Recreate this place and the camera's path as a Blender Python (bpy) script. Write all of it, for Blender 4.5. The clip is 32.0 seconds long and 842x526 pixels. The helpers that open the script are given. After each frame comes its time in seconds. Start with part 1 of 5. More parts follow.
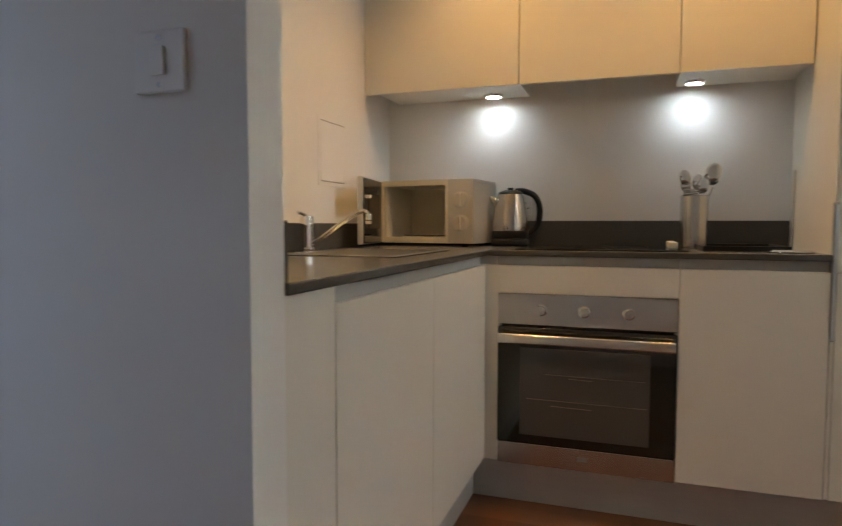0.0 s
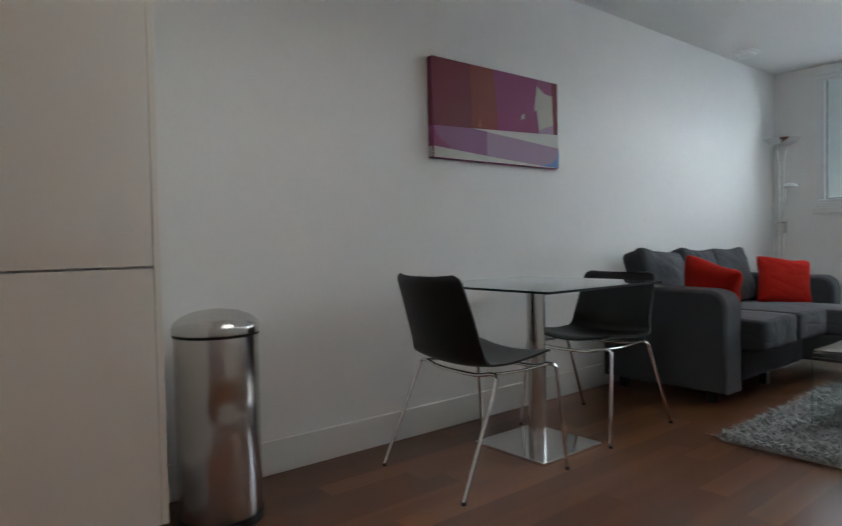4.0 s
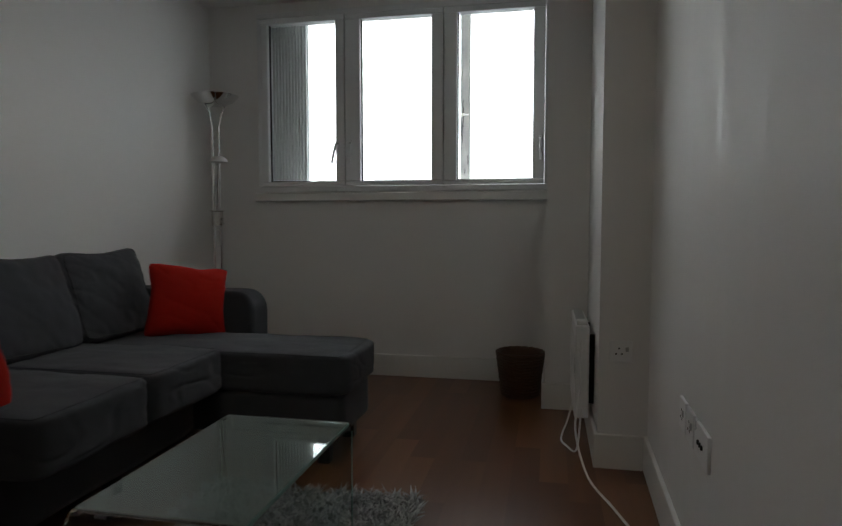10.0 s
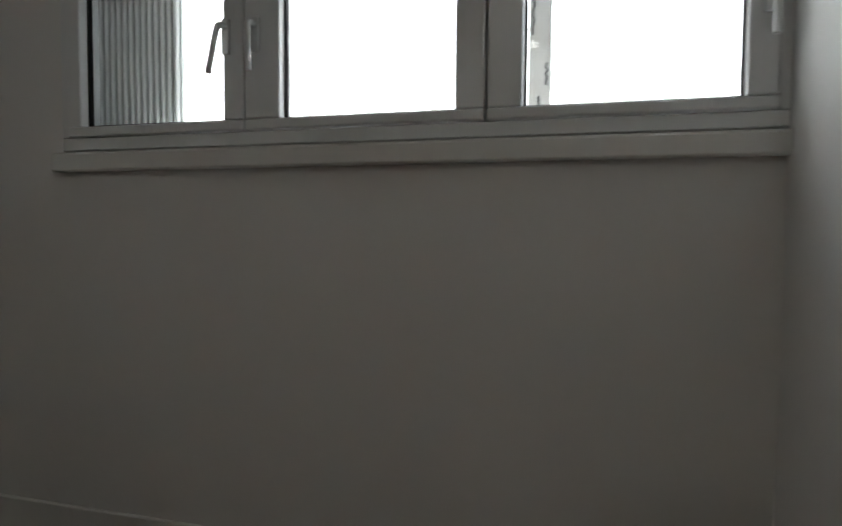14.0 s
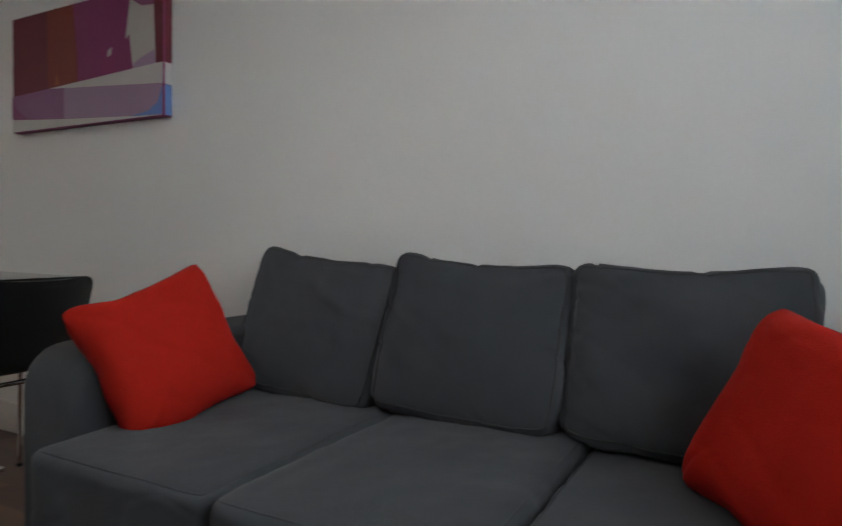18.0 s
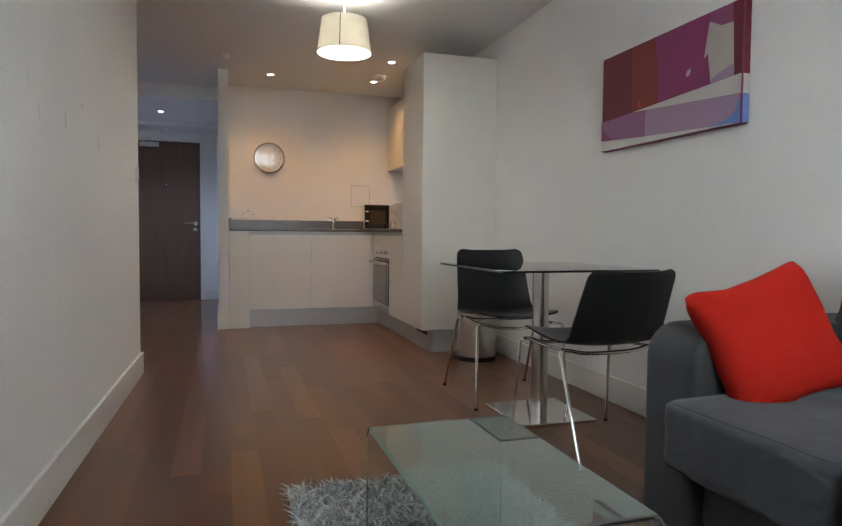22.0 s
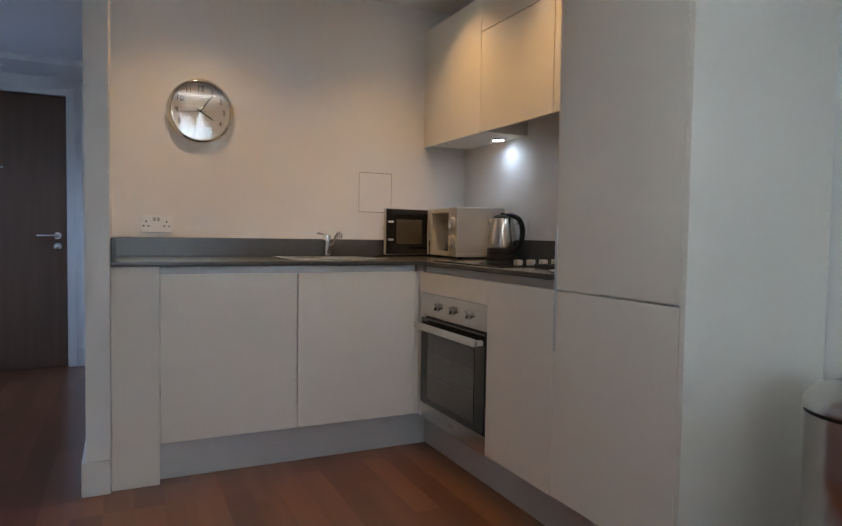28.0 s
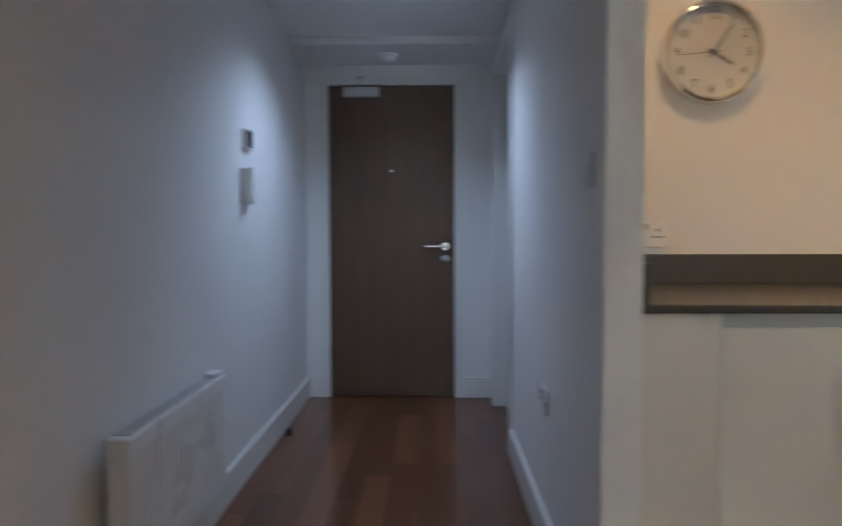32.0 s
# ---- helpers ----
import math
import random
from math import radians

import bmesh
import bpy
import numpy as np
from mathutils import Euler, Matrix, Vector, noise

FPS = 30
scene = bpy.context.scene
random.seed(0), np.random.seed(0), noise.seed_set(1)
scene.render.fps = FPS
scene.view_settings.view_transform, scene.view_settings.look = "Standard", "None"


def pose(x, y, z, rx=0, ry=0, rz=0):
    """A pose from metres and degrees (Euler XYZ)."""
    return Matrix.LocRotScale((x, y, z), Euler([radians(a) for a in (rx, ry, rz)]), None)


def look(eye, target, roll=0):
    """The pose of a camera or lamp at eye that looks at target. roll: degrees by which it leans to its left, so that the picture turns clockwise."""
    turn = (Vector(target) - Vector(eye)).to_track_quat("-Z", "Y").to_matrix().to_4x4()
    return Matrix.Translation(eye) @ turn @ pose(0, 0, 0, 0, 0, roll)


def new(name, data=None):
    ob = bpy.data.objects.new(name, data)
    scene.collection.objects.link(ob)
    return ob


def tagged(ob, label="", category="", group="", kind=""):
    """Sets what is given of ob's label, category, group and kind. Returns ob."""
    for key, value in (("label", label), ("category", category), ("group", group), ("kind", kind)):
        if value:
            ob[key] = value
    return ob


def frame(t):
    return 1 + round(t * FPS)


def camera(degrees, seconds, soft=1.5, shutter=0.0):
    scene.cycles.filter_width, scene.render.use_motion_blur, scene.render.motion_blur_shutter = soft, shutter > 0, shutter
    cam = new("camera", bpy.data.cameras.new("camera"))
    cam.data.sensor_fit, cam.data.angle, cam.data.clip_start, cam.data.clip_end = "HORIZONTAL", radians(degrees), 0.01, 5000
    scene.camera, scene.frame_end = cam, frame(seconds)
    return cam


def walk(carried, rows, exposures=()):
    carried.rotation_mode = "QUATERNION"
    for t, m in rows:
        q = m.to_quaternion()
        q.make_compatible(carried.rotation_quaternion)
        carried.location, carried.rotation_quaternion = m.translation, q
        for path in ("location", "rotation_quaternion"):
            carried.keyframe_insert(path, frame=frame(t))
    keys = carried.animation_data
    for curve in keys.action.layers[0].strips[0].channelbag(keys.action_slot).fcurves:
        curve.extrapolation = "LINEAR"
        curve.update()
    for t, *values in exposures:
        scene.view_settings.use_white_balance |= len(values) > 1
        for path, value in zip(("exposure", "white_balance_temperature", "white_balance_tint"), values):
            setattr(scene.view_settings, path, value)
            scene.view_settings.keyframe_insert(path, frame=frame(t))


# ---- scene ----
EXPO = [(0, 1.6, 6250, 0), (1, 1.4, 5950, -0.5), (2, 1.4, 5500, 1.5), (4, 1.2, 5750, 4), (5, 0.8, 5800, 8), (7, -0.1, 5950, 8), (9, -0.5, 6300, 7), (11, -0.45, 6500, 9), (13.5, -0.35, 6600, 9), (15.5, 0.4, 6400, 7.5), (17, 0.6, 6200, 7.5), (18, 0.75, 6200, 8.5), (19, 1.15, 6100, 9), (21, 1.4, 6100, 8), (23, 1.5, 5950, 5), (25, 1.4, 5700, 4.5), (28, 1.3, 5400, 3), (30.5, 1.27, 5300, -0.5), (32, 1.4, 5900, 1)]
cam = camera(68.0, 32.0, soft=1.25, shutter=0.35)
PATH = [
    (0, (1.107, -2.758, 1.015), (0.458, -0.87, 0.894), 0.1),
    (0.5, (1.156, -2.718, 1.016), (0.734, -0.768, 0.886), 0.3),
    (1, (1.216, -2.69, 1.014), (0.984, -0.708, 0.888), 0.6),
    (1.5, (1.39, -2.571, 0.972), (1.3, -0.576, 0.874), 0.8),
    (2, (1.435, -2.467, 0.965), (1.692, -0.486, 0.872), -0.2),
    (2.5, (1.452, -2.411, 0.923), (2.06, -0.506, 0.878), -0.5),
    (3, (1.566, -2.406, 0.919), (2.388, -0.583, 0.869), -1.1),
    (3.5, (1.643, -2.352, 0.924), (2.694, -0.652, 0.866), -1.2),
    (4, (1.682, -2.336, 0.927), (2.953, -0.793, 0.863), -1.1),
    (4.5, (1.717, -2.301, 0.948), (3.225, -0.99, 0.876), -0.8),
    (6.5, (1.819, -2.256, 1.052), (3.691, -1.563, 0.934), -0.1),
    (7, (2.063, -2.222, 1.107), (3.944, -1.554, 0.986), -0.0),
    (7.5, (2.328, -2.178, 1.124), (4.218, -1.535, 1.005), -0.1),
    (8, (2.597, -2.139, 1.089), (4.506, -1.557, 0.966), -0.0),
    (8.5, (2.895, -2.139, 1.014), (4.823, -1.621, 0.887), -0.0),
    (9, (3.213, -2.137, 0.968), (5.148, -1.648, 0.841), -0.0),
    (9.5, (3.537, -2.148, 0.978), (5.483, -1.708, 0.847), 0.0),
    (10, (3.92, -2.202, 0.98), (5.875, -1.803, 0.848), -0.0),
    (10.5, (4.231, -2.223, 0.973), (6.191, -1.845, 0.846), 0.0),
    (11, (4.558, -2.208, 0.984), (6.52, -1.842, 0.866), 0.0),
    (11.5, (4.89, -2.178, 1.044), (6.856, -1.839, 0.897), -0.0),
    (12, (5.201, -2.164, 1.08), (7.165, -1.826, 0.914), -0.1),
    (12.5, (5.544, -2.136, 1.04), (7.509, -1.784, 0.92), 0.1),
    (13, (5.844, -2.051, 0.998), (7.809, -1.698, 0.877), 0.2),
    (13.5, (6.076, -1.964, 0.967), (8.032, -1.562, 0.857), 0.2),
    (15.5, (6.641, -1.447, 0.91), (7.941, 0.07, 0.813), 1.4),
    (16, (6.638, -1.449, 0.886), (7.412, 0.393, 0.805), 1.0),
    (16.5, (6.574, -1.443, 0.909), (6.916, 0.527, 0.86), 0.3),
    (17, (6.519, -1.457, 0.895), (6.432, 0.541, 0.851), -0.1),
    (17.5, (6.537, -1.480, 0.903), (5.864, 0.402, 0.825), -0.1),
    (18, (6.538, -1.625, 0.89), (5.6, 0.14, 0.823), 0.8),
    (18.5, (6.551, -1.671, 0.894), (5.356, -0.069, 0.808), 0.6),
    (19, (6.582, -1.729, 0.873), (5.193, -0.292, 0.8), 0.8),
    (19.5, (6.609, -1.791, 0.863), (5.085, -0.498, 0.787), 0.8),
    (20, (6.63, -1.849, 0.866), (4.981, -0.721, 0.779), 0.7),
    (20.5, (6.643, -1.896, 0.869), (4.898, -0.924, 0.777), 0.5),
    (21, (6.65, -1.945, 0.876), (4.83, -1.12, 0.785), 0.5),
    (21.5, (6.643, -1.971, 0.877), (4.766, -1.287, 0.785), 0.4),
    (22, (6.612, -1.989, 0.89), (4.707, -1.386, 0.798), 0.5),
    (22.5, (6.515, -2.005, 0.937), (4.603, -1.425, 0.843), 0.4),
    (23, (6.289, -2.008, 0.964), (4.373, -1.443, 0.868), 0.6),
    (23.5, (6.072, -1.965, 0.997), (4.153, -1.414, 0.896), 0.4),
    (24, (5.798, -1.942, 1.005), (3.878, -1.39, 0.904), 0.5),
    (24.5, (5.476, -1.968, 1.033), (3.558, -1.412, 0.932), 0.5),
    (25, (5.177, -1.969, 1.045), (3.261, -1.403, 0.948), 0.7),
    (25.5, (4.839, -1.962, 1.03), (2.929, -1.378, 0.93), 0.7),
    (27.5, (3.657, -1.929, 1.046), (1.819, -1.146, 0.955), 0.9),
    (28, (3.361, -1.895, 1.052), (1.559, -1.033, 0.963), 0.9),
    (28.5, (3.108, -1.881, 1.041), (1.335, -0.96, 0.951), 0.8),
    (29, (2.892, -1.872, 1.032), (1.151, -0.892, 0.947), 0.6),
    (29.5, (2.69, -1.86, 0.991), (0.969, -0.846, 0.907), 0.5),
    (30, (2.515, -1.879, 1.003), (0.812, -0.834, 0.913), 0.6),
    (30.5, (2.304, -1.939, 1.004), (0.598, -0.899, 0.921), 0.7),
    (31, (2.112, -2.064, 1.007), (0.345, -1.131, 0.928), 0.8),
    (31.5, (2.032, -2.216, 1.024), (0.118, -1.641, 0.952), 0.9),
    (32, (2.024, -2.415, 1.089), (0.026, -2.455, 0.995), -0.1),
]
walk(cam, [(t, look(eye, target, roll)) for t, eye, target, roll in PATH], EXPO)

# ---- world and lights ----
world = bpy.data.worlds.new("overcast_sky")
scene.world = world
world.use_nodes = True
wn = world.node_tree.nodes
sky = wn.new("ShaderNodeTexSky")
sky.sky_type, sky.sun_disc = "NISHITA", False
sky.sun_elevation, sky.sun_rotation = radians(45), radians(-60)
sky.dust_density, sky.air_density = 2.0, 1.0
world.node_tree.links.new(sky.outputs[0], wn["Background"].inputs[0])
wn["Background"].inputs[1].default_value = 0.15

sun = new("sun", bpy.data.lights.new("sun", "SUN"))
sun.data.energy, sun.data.angle, sun.data.color = 0.6, radians(25), (1.0, 0.97, 0.93)
sun.matrix_world = look((-20, 12, 22), (8, -1, 1))


def spot_lamp(name, eye, target, watts, color, angle, blend=0.6, radius=0.03):
    d = bpy.data.lights.new(name, "SPOT")
    d.energy, d.color, d.spot_size, d.spot_blend, d.shadow_soft_size = watts, color, radians(angle), blend, radius
    ob = new(name, d)
    ob.matrix_world = look(eye, target)
    return ob


def bulb_lamp(name, eye, watts, color, radius=0.04):
    d = bpy.data.lights.new(name, "POINT")
    d.energy, d.color, d.shadow_soft_size = watts, color, radius
    ob = new(name, d)
    ob.location = eye
    return ob


WARM, COOL, BULB, BLUE = (1.0, 0.51, 0.16), (0.88, 0.92, 1.0), (1.0, 0.97, 0.93), (0.60, 0.70, 1.0)
DOWNLIGHTS = [(0.555, -1.563), (0.60, -0.585), (1.335, -0.60)]
HALL_DOWNLIGHT = (-0.95, -2.648)
PENDANTS = [(2.81, -1.285), (5.72, -1.322)]
CEIL, HALLCEIL = 2.37, 2.23
for x, y in DOWNLIGHTS:
    spot_lamp("downlight_lamp", (x, y, CEIL - 0.03), (x, y, 0), 8.2, WARM, 122, 1.0)
spot_lamp("hall_downlight_lamp", (*HALL_DOWNLIGHT, HALLCEIL - 0.03), (*HALL_DOWNLIGHT, 0), 18, BLUE, 135, 1.0)
for x, y in PENDANTS:
    bulb_lamp("pendant_bulb_lamp", (x, y, 2.10), 0.8, BULB)
UNDER_LAMPS = [(0.518, -0.09), (1.308, -0.10)]
for x, y in UNDER_LAMPS:
    spot_lamp("under_cabinet_lamp", (x, y, 1.548), (x, y + 0.02, 0.9), 0.22, COOL, 172, 1.0, 0.03)


# ---- materials ----
def material(name, color, rough=0.5, metal=0.0, vary=0.08, scale=6.0, bump=0.0, bump_scale=60.0, coat=0.0, spec=0.5, sheen=0.0, mottle=(1, 1, 1)):
    m = bpy.data.materials.new(name)
    m.use_nodes = True
    nt = m.node_tree
    b = nt.nodes["Principled BSDF"]
    b.inputs["Roughness"].default_value = rough
    b.inputs["Metallic"].default_value = metal
    b.inputs["Coat Weight"].default_value = coat
    b.inputs["Coat Roughness"].default_value = 0.08
    b.inputs["Specular IOR Level"].default_value = spec
    b.inputs["Sheen Weight"].default_value = sheen
    co = nt.nodes.new("ShaderNodeTexCoord")
    mp = nt.nodes.new("ShaderNodeMapping")
    mp.inputs["Scale"].default_value = mottle
    nt.links.new(co.outputs["Object"], mp.inputs[0])
    n1 = nt.nodes.new("ShaderNodeTexNoise")
    n1.inputs["Scale"].default_value, n1.inputs["Detail"].default_value = scale, 6.0
    nt.links.new(mp.outputs[0], n1.inputs["Vector"])
    ramp = nt.nodes.new("ShaderNodeMix")
    ramp.data_type = "RGBA"
    ramp.inputs[6].default_value = (*[c * (1 - vary) for c in color], 1)
    ramp.inputs[7].default_value = (*[min(1, c * (1 + vary)) for c in color], 1)
    nt.links.new(n1.outputs[0], ramp.inputs[0])
    nt.links.new(ramp.outputs[2], b.inputs["Base Color"])
    rr = nt.nodes.new("ShaderNodeMapRange")
    rr.inputs[3].default_value, rr.inputs[4].default_value = max(0.02, rough * 0.85), min(1, rough * 1.15)
    nt.links.new(n1.outputs[0], rr.inputs[0])
    nt.links.new(rr.outputs[0], b.inputs["Roughness"])
    if bump:
        n2 = nt.nodes.new("ShaderNodeTexNoise")
        n2.inputs["Scale"].default_value, n2.inputs["Detail"].default_value = bump_scale, 4.0
        nt.links.new(mp.outputs[0], n2.inputs["Vector"])
        bp = nt.nodes.new("ShaderNodeBump")
        bp.inputs["Strength"].default_value, bp.inputs["Distance"].default_value = bump, 0.004
        nt.links.new(n2.outputs[0], bp.inputs["Height"])
        nt.links.new(bp.outputs[0], b.inputs["Normal"])
    return m


def glass_material(name, color, rough=0.0, ior=1.45):
    m = bpy.data.materials.new(name)
    m.use_nodes = True
    b = m.node_tree.nodes["Principled BSDF"]
    b.inputs["Base Color"].default_value = (*color, 1)
    b.inputs["Transmission Weight"].default_value = 1.0
    b.inputs["Roughness"].default_value, b.inputs["IOR"].default_value = rough, ior
    return m


def glow_material(name, color, strength):
    m = bpy.data.materials.new(name)
    m.use_nodes = True
    b = m.node_tree.nodes["Principled BSDF"]
    b.inputs["Base Color"].default_value = (*color, 1)
    b.inputs["Emission Color"].default_value = (*color, 1)
    b.inputs["Emission Strength"].default_value = strength
    return m


def wood_floor_material():
    m = bpy.data.materials.new("merbau_strip_floor")
    m.use_nodes = True
    nt = m.node_tree
    b = nt.nodes["Principled BSDF"]
    co = nt.nodes.new("ShaderNodeTexCoord")
    info = nt.nodes.new("ShaderNodeObjectInfo")
    off = nt.nodes.new("ShaderNodeVectorMath")
    off.operation = "SCALE"
    off.inputs[0].default_value = (37.0, 11.0, 5.0)
    nt.links.new(info.outputs["Random"], off.inputs["Scale"])
    add = nt.nodes.new("ShaderNodeVectorMath")
    nt.links.new(co.outputs["Object"], add.inputs[0])
    nt.links.new(off.outputs[0], add.inputs[1])
    mp = nt.nodes.new("ShaderNodeMapping")
    mp.inputs["Scale"].default_value = (0.5, 7.0, 3.0)
    nt.links.new(add.outputs[0], mp.inputs[0])
    n1 = nt.nodes.new("ShaderNodeTexNoise")
    n1.inputs["Scale"].default_value, n1.inputs["Detail"].default_value, n1.inputs["Distortion"].default_value = 2.0, 1.0, 0.0
    nt.links.new(mp.outputs[0], n1.inputs["Vector"])
    tone = nt.nodes.new("ShaderNodeValToRGB")
    tone.color_ramp.elements[0].color, tone.color_ramp.elements[0].position = (0.072, 0.026, 0.012, 1), 0.0
    tone.color_ramp.elements[1].color, tone.color_ramp.elements[1].position = (0.28, 0.128, 0.058, 1), 1.0
    mid = tone.color_ramp.elements.new(0.5)
    mid.color = (0.140, 0.055, 0.024, 1)
    mix = nt.nodes.new("ShaderNodeMath")
    mix.operation = "MULTIPLY_ADD"
    mix.inputs[1].default_value = 0.34
    half = nt.nodes.new("ShaderNodeMath")
    half.operation = "MULTIPLY_ADD"
    half.inputs[1].default_value, half.inputs[2].default_value = 0.46, 0.10
    nt.links.new(info.outputs["Random"], half.inputs[0])
    nt.links.new(n1.outputs[0], mix.inputs[0])
    nt.links.new(half.outputs[0], mix.inputs[2])
    nt.links.new(mix.outputs[0], tone.inputs[0])
    nt.links.new(tone.outputs[0], b.inputs["Base Color"])
    rr = nt.nodes.new("ShaderNodeMapRange")
    rr.inputs[3].default_value, rr.inputs[4].default_value = 0.277, 0.29
    nt.links.new(n1.outputs[0], rr.inputs[0])
    nt.links.new(rr.outputs[0], b.inputs["Roughness"])
    b.inputs["Specular IOR Level"].default_value = 0.3
    b.inputs["Coat Weight"].default_value, b.inputs["Coat Roughness"].default_value = 0.36, 0.16
    return m


def fabric_material(name, color, weave=900.0, vary=0.12, sheen=0.3):
    m = material(name, color, 0.92, vary=vary, scale=5.0, sheen=sheen, spec=0.15)
    nt = m.node_tree
    b = nt.nodes["Principled BSDF"]
    co = nt.nodes.new("ShaderNodeTexCoord")
    w = nt.nodes.new("ShaderNodeTexNoise")
    w.inputs["Scale"].default_value, w.inputs["Detail"].default_value = weave * 0.4, 2.0
    soft = nt.nodes.new("ShaderNodeTexNoise")
    soft.inputs["Scale"].default_value, soft.inputs["Detail"].default_value = 9.0, 3.0
    for n in (w, soft):
        nt.links.new(co.outputs["Object"], n.inputs["Vector"])
    a = nt.nodes.new("ShaderNodeMath")
    a.operation = "MULTIPLY_ADD"
    a.inputs[1].default_value = 6.0
    nt.links.new(soft.outputs[0], a.inputs[0])
    nt.links.new(w.outputs[0], a.inputs[2])
    bp = nt.nodes.new("ShaderNodeBump")
    bp.inputs["Strength"].default_value, bp.inputs["Distance"].default_value = 0.35, 0.002
    nt.links.new(a.outputs[0], bp.inputs["Height"])
    nt.links.new(bp.outputs[0], b.inputs["Normal"])
    return m


WALL = material("matt_white_wall_paint", (0.84, 0.83, 0.81), 0.62, vary=0.025, scale=2.5, bump=0.05, bump_scale=220)
SCUFF = material("scuffed_white_wall_paint", (0.84, 0.83, 0.81), 0.55, vary=0.03, scale=2.5, bump=0.05, bump_scale=220)
_n = SCUFF.node_tree.nodes.new("ShaderNodeTexNoise")
_n.inputs["Scale"].default_value, _n.inputs["Detail"].default_value = 3.0, 5.0
_m = SCUFF.node_tree.nodes.new("ShaderNodeMapping")
_m.inputs["Scale"].default_value = (3.2, 1.0, 0.7)
_c = SCUFF.node_tree.nodes.new("ShaderNodeTexCoord")
_r = SCUFF.node_tree.nodes.new("ShaderNodeMapRange")
_r.inputs[1].default_value, _r.inputs[2].default_value, _r.inputs[3].default_value, _r.inputs[4].default_value = 0.52, 0.70, 0.62, 0.42
SCUFF.node_tree.links.new(_c.outputs["Object"], _m.inputs[0])
SCUFF.node_tree.links.new(_m.outputs[0], _n.inputs["Vector"])
SCUFF.node_tree.links.new(_n.outputs[0], _r.inputs[0])
SCUFF.node_tree.links.new(_r.outputs[0], SCUFF.node_tree.nodes["Principled BSDF"].inputs["Roughness"])
SATIN = material("satin_white_woodwork", (0.80, 0.79, 0.76), 0.35, vary=0.03, scale=4)
UPVC = material("white_window_plastic", (0.80, 0.81, 0.81), 0.30, vary=0.03, scale=5)
CEILING = material("white_ceiling_paint", (0.83, 0.825, 0.81), 0.75, vary=0.02, scale=2.0, bump=0.04, bump_scale=200)
FLOOR = wood_floor_material()
SUBFLOOR = material("dark_subfloor", (0.12, 0.045, 0.018), 0.6)
GLOSS = material("gloss_cream_white_cabinet", (0.79, 0.755, 0.685), 0.34, vary=0.02, scale=3)
PLINTH = material("brushed_grey_plinth", (0.58, 0.57, 0.56), 0.40, metal=0.15, vary=0.06, scale=9, mottle=(1, 1, 14))
CHANNEL = material("dull_grey_grip_channel", (0.52, 0.53, 0.53), 0.5, metal=0.3, vary=0.04, scale=9)
ALU = material("satin_aluminium", (0.62, 0.64, 0.66), 0.32, metal=0.9, vary=0.05, scale=14)
STONE = material("dark_grey_worktop", (0.085, 0.083, 0.080), 0.26, vary=0.22, scale=240)
STEEL = material("brushed_stainless_steel", (0.62, 0.60, 0.57), 0.24, metal=1.0, vary=0.025, scale=7)
CHROME = material("polished_chrome", (0.80, 0.80, 0.80), 0.07, metal=1.0, vary=0.02)
BLACK_GLASS = material("black_oven_glass", (0.012, 0.011, 0.010), 0.04, vary=0.1, coat=0.4)
BLACK = material("black_moulded_plastic", (0.010, 0.010, 0.011), 0.40, vary=0.12, scale=20, bump=0.05, bump_scale=300, spec=0.35)
DARKGAP = material("dark_shadow_gap", (0.02, 0.02, 0.02), 0.8)
SILVER = material("silver_painted_steel", (0.60, 0.59, 0.57), 0.36, metal=0.3, vary=0.04, scale=12)
CREAM = material("cream_oven_enamel", (0.80, 0.77, 0.70), 0.3, vary=0.04, scale=10)
WHITE_PLASTIC = material("white_switch_plastic", (0.86, 0.86, 0.85), 0.28, vary=0.02)
SOFA = fabric_material("charcoal_sofa_weave", (0.060, 0.063, 0.070), sheen=0.12)
RED = fabric_material("red_felt_cushion_cloth", (0.43, 0.016, 0.009), vary=0.10, sheen=0.0)
DOORWOOD = material("dark_walnut_door_veneer", (0.105, 0.058, 0.034), 0.42, vary=0.30, scale=3.0, mottle=(8, 8, 0.6))
RUG = material("grey_shag_pile", (0.46, 0.47, 0.47), 0.95, vary=0.30, scale=60)
_g = RUG.node_tree.nodes.new("ShaderNodeNewGeometry")
RUG.node_tree.links.new(_g.outputs["Random Per Island"], RUG.node_tree.nodes["Mix"].inputs[0])
WICKER = material("brown_wicker", (0.11, 0.055, 0.029), 0.5, vary=0.35, scale=60, bump=0.2, bump_scale=120)
CLOCK_GLASS = glass_material("thin_clock_glass", (0.97, 0.98, 0.98), 0.0, 1.42)
GLASS = glass_material("clear_glass", (0.97, 0.99, 0.98))
TABLE_GLASS = glass_material("green_tinged_table_glass", (0.94, 0.98, 0.97))
FROSTED = glass_material("hazy_green_tinged_glass", (0.50, 0.62, 0.58), 0.02, 1.6)
FROSTED.node_tree.nodes["Principled BSDF"].inputs["Transmission Weight"].default_value = 0.89
GLASS_EDGE = material("dark_green_glass_edge", (0.006, 0.016, 0.015), 0.2)
GLOW = glow_material("glowing_lamp_face", (1.0, 0.95, 0.85), 14.0)
GLOW_COOL = glow_material("glowing_led_face", (0.92, 0.95, 1.0), 18.0)


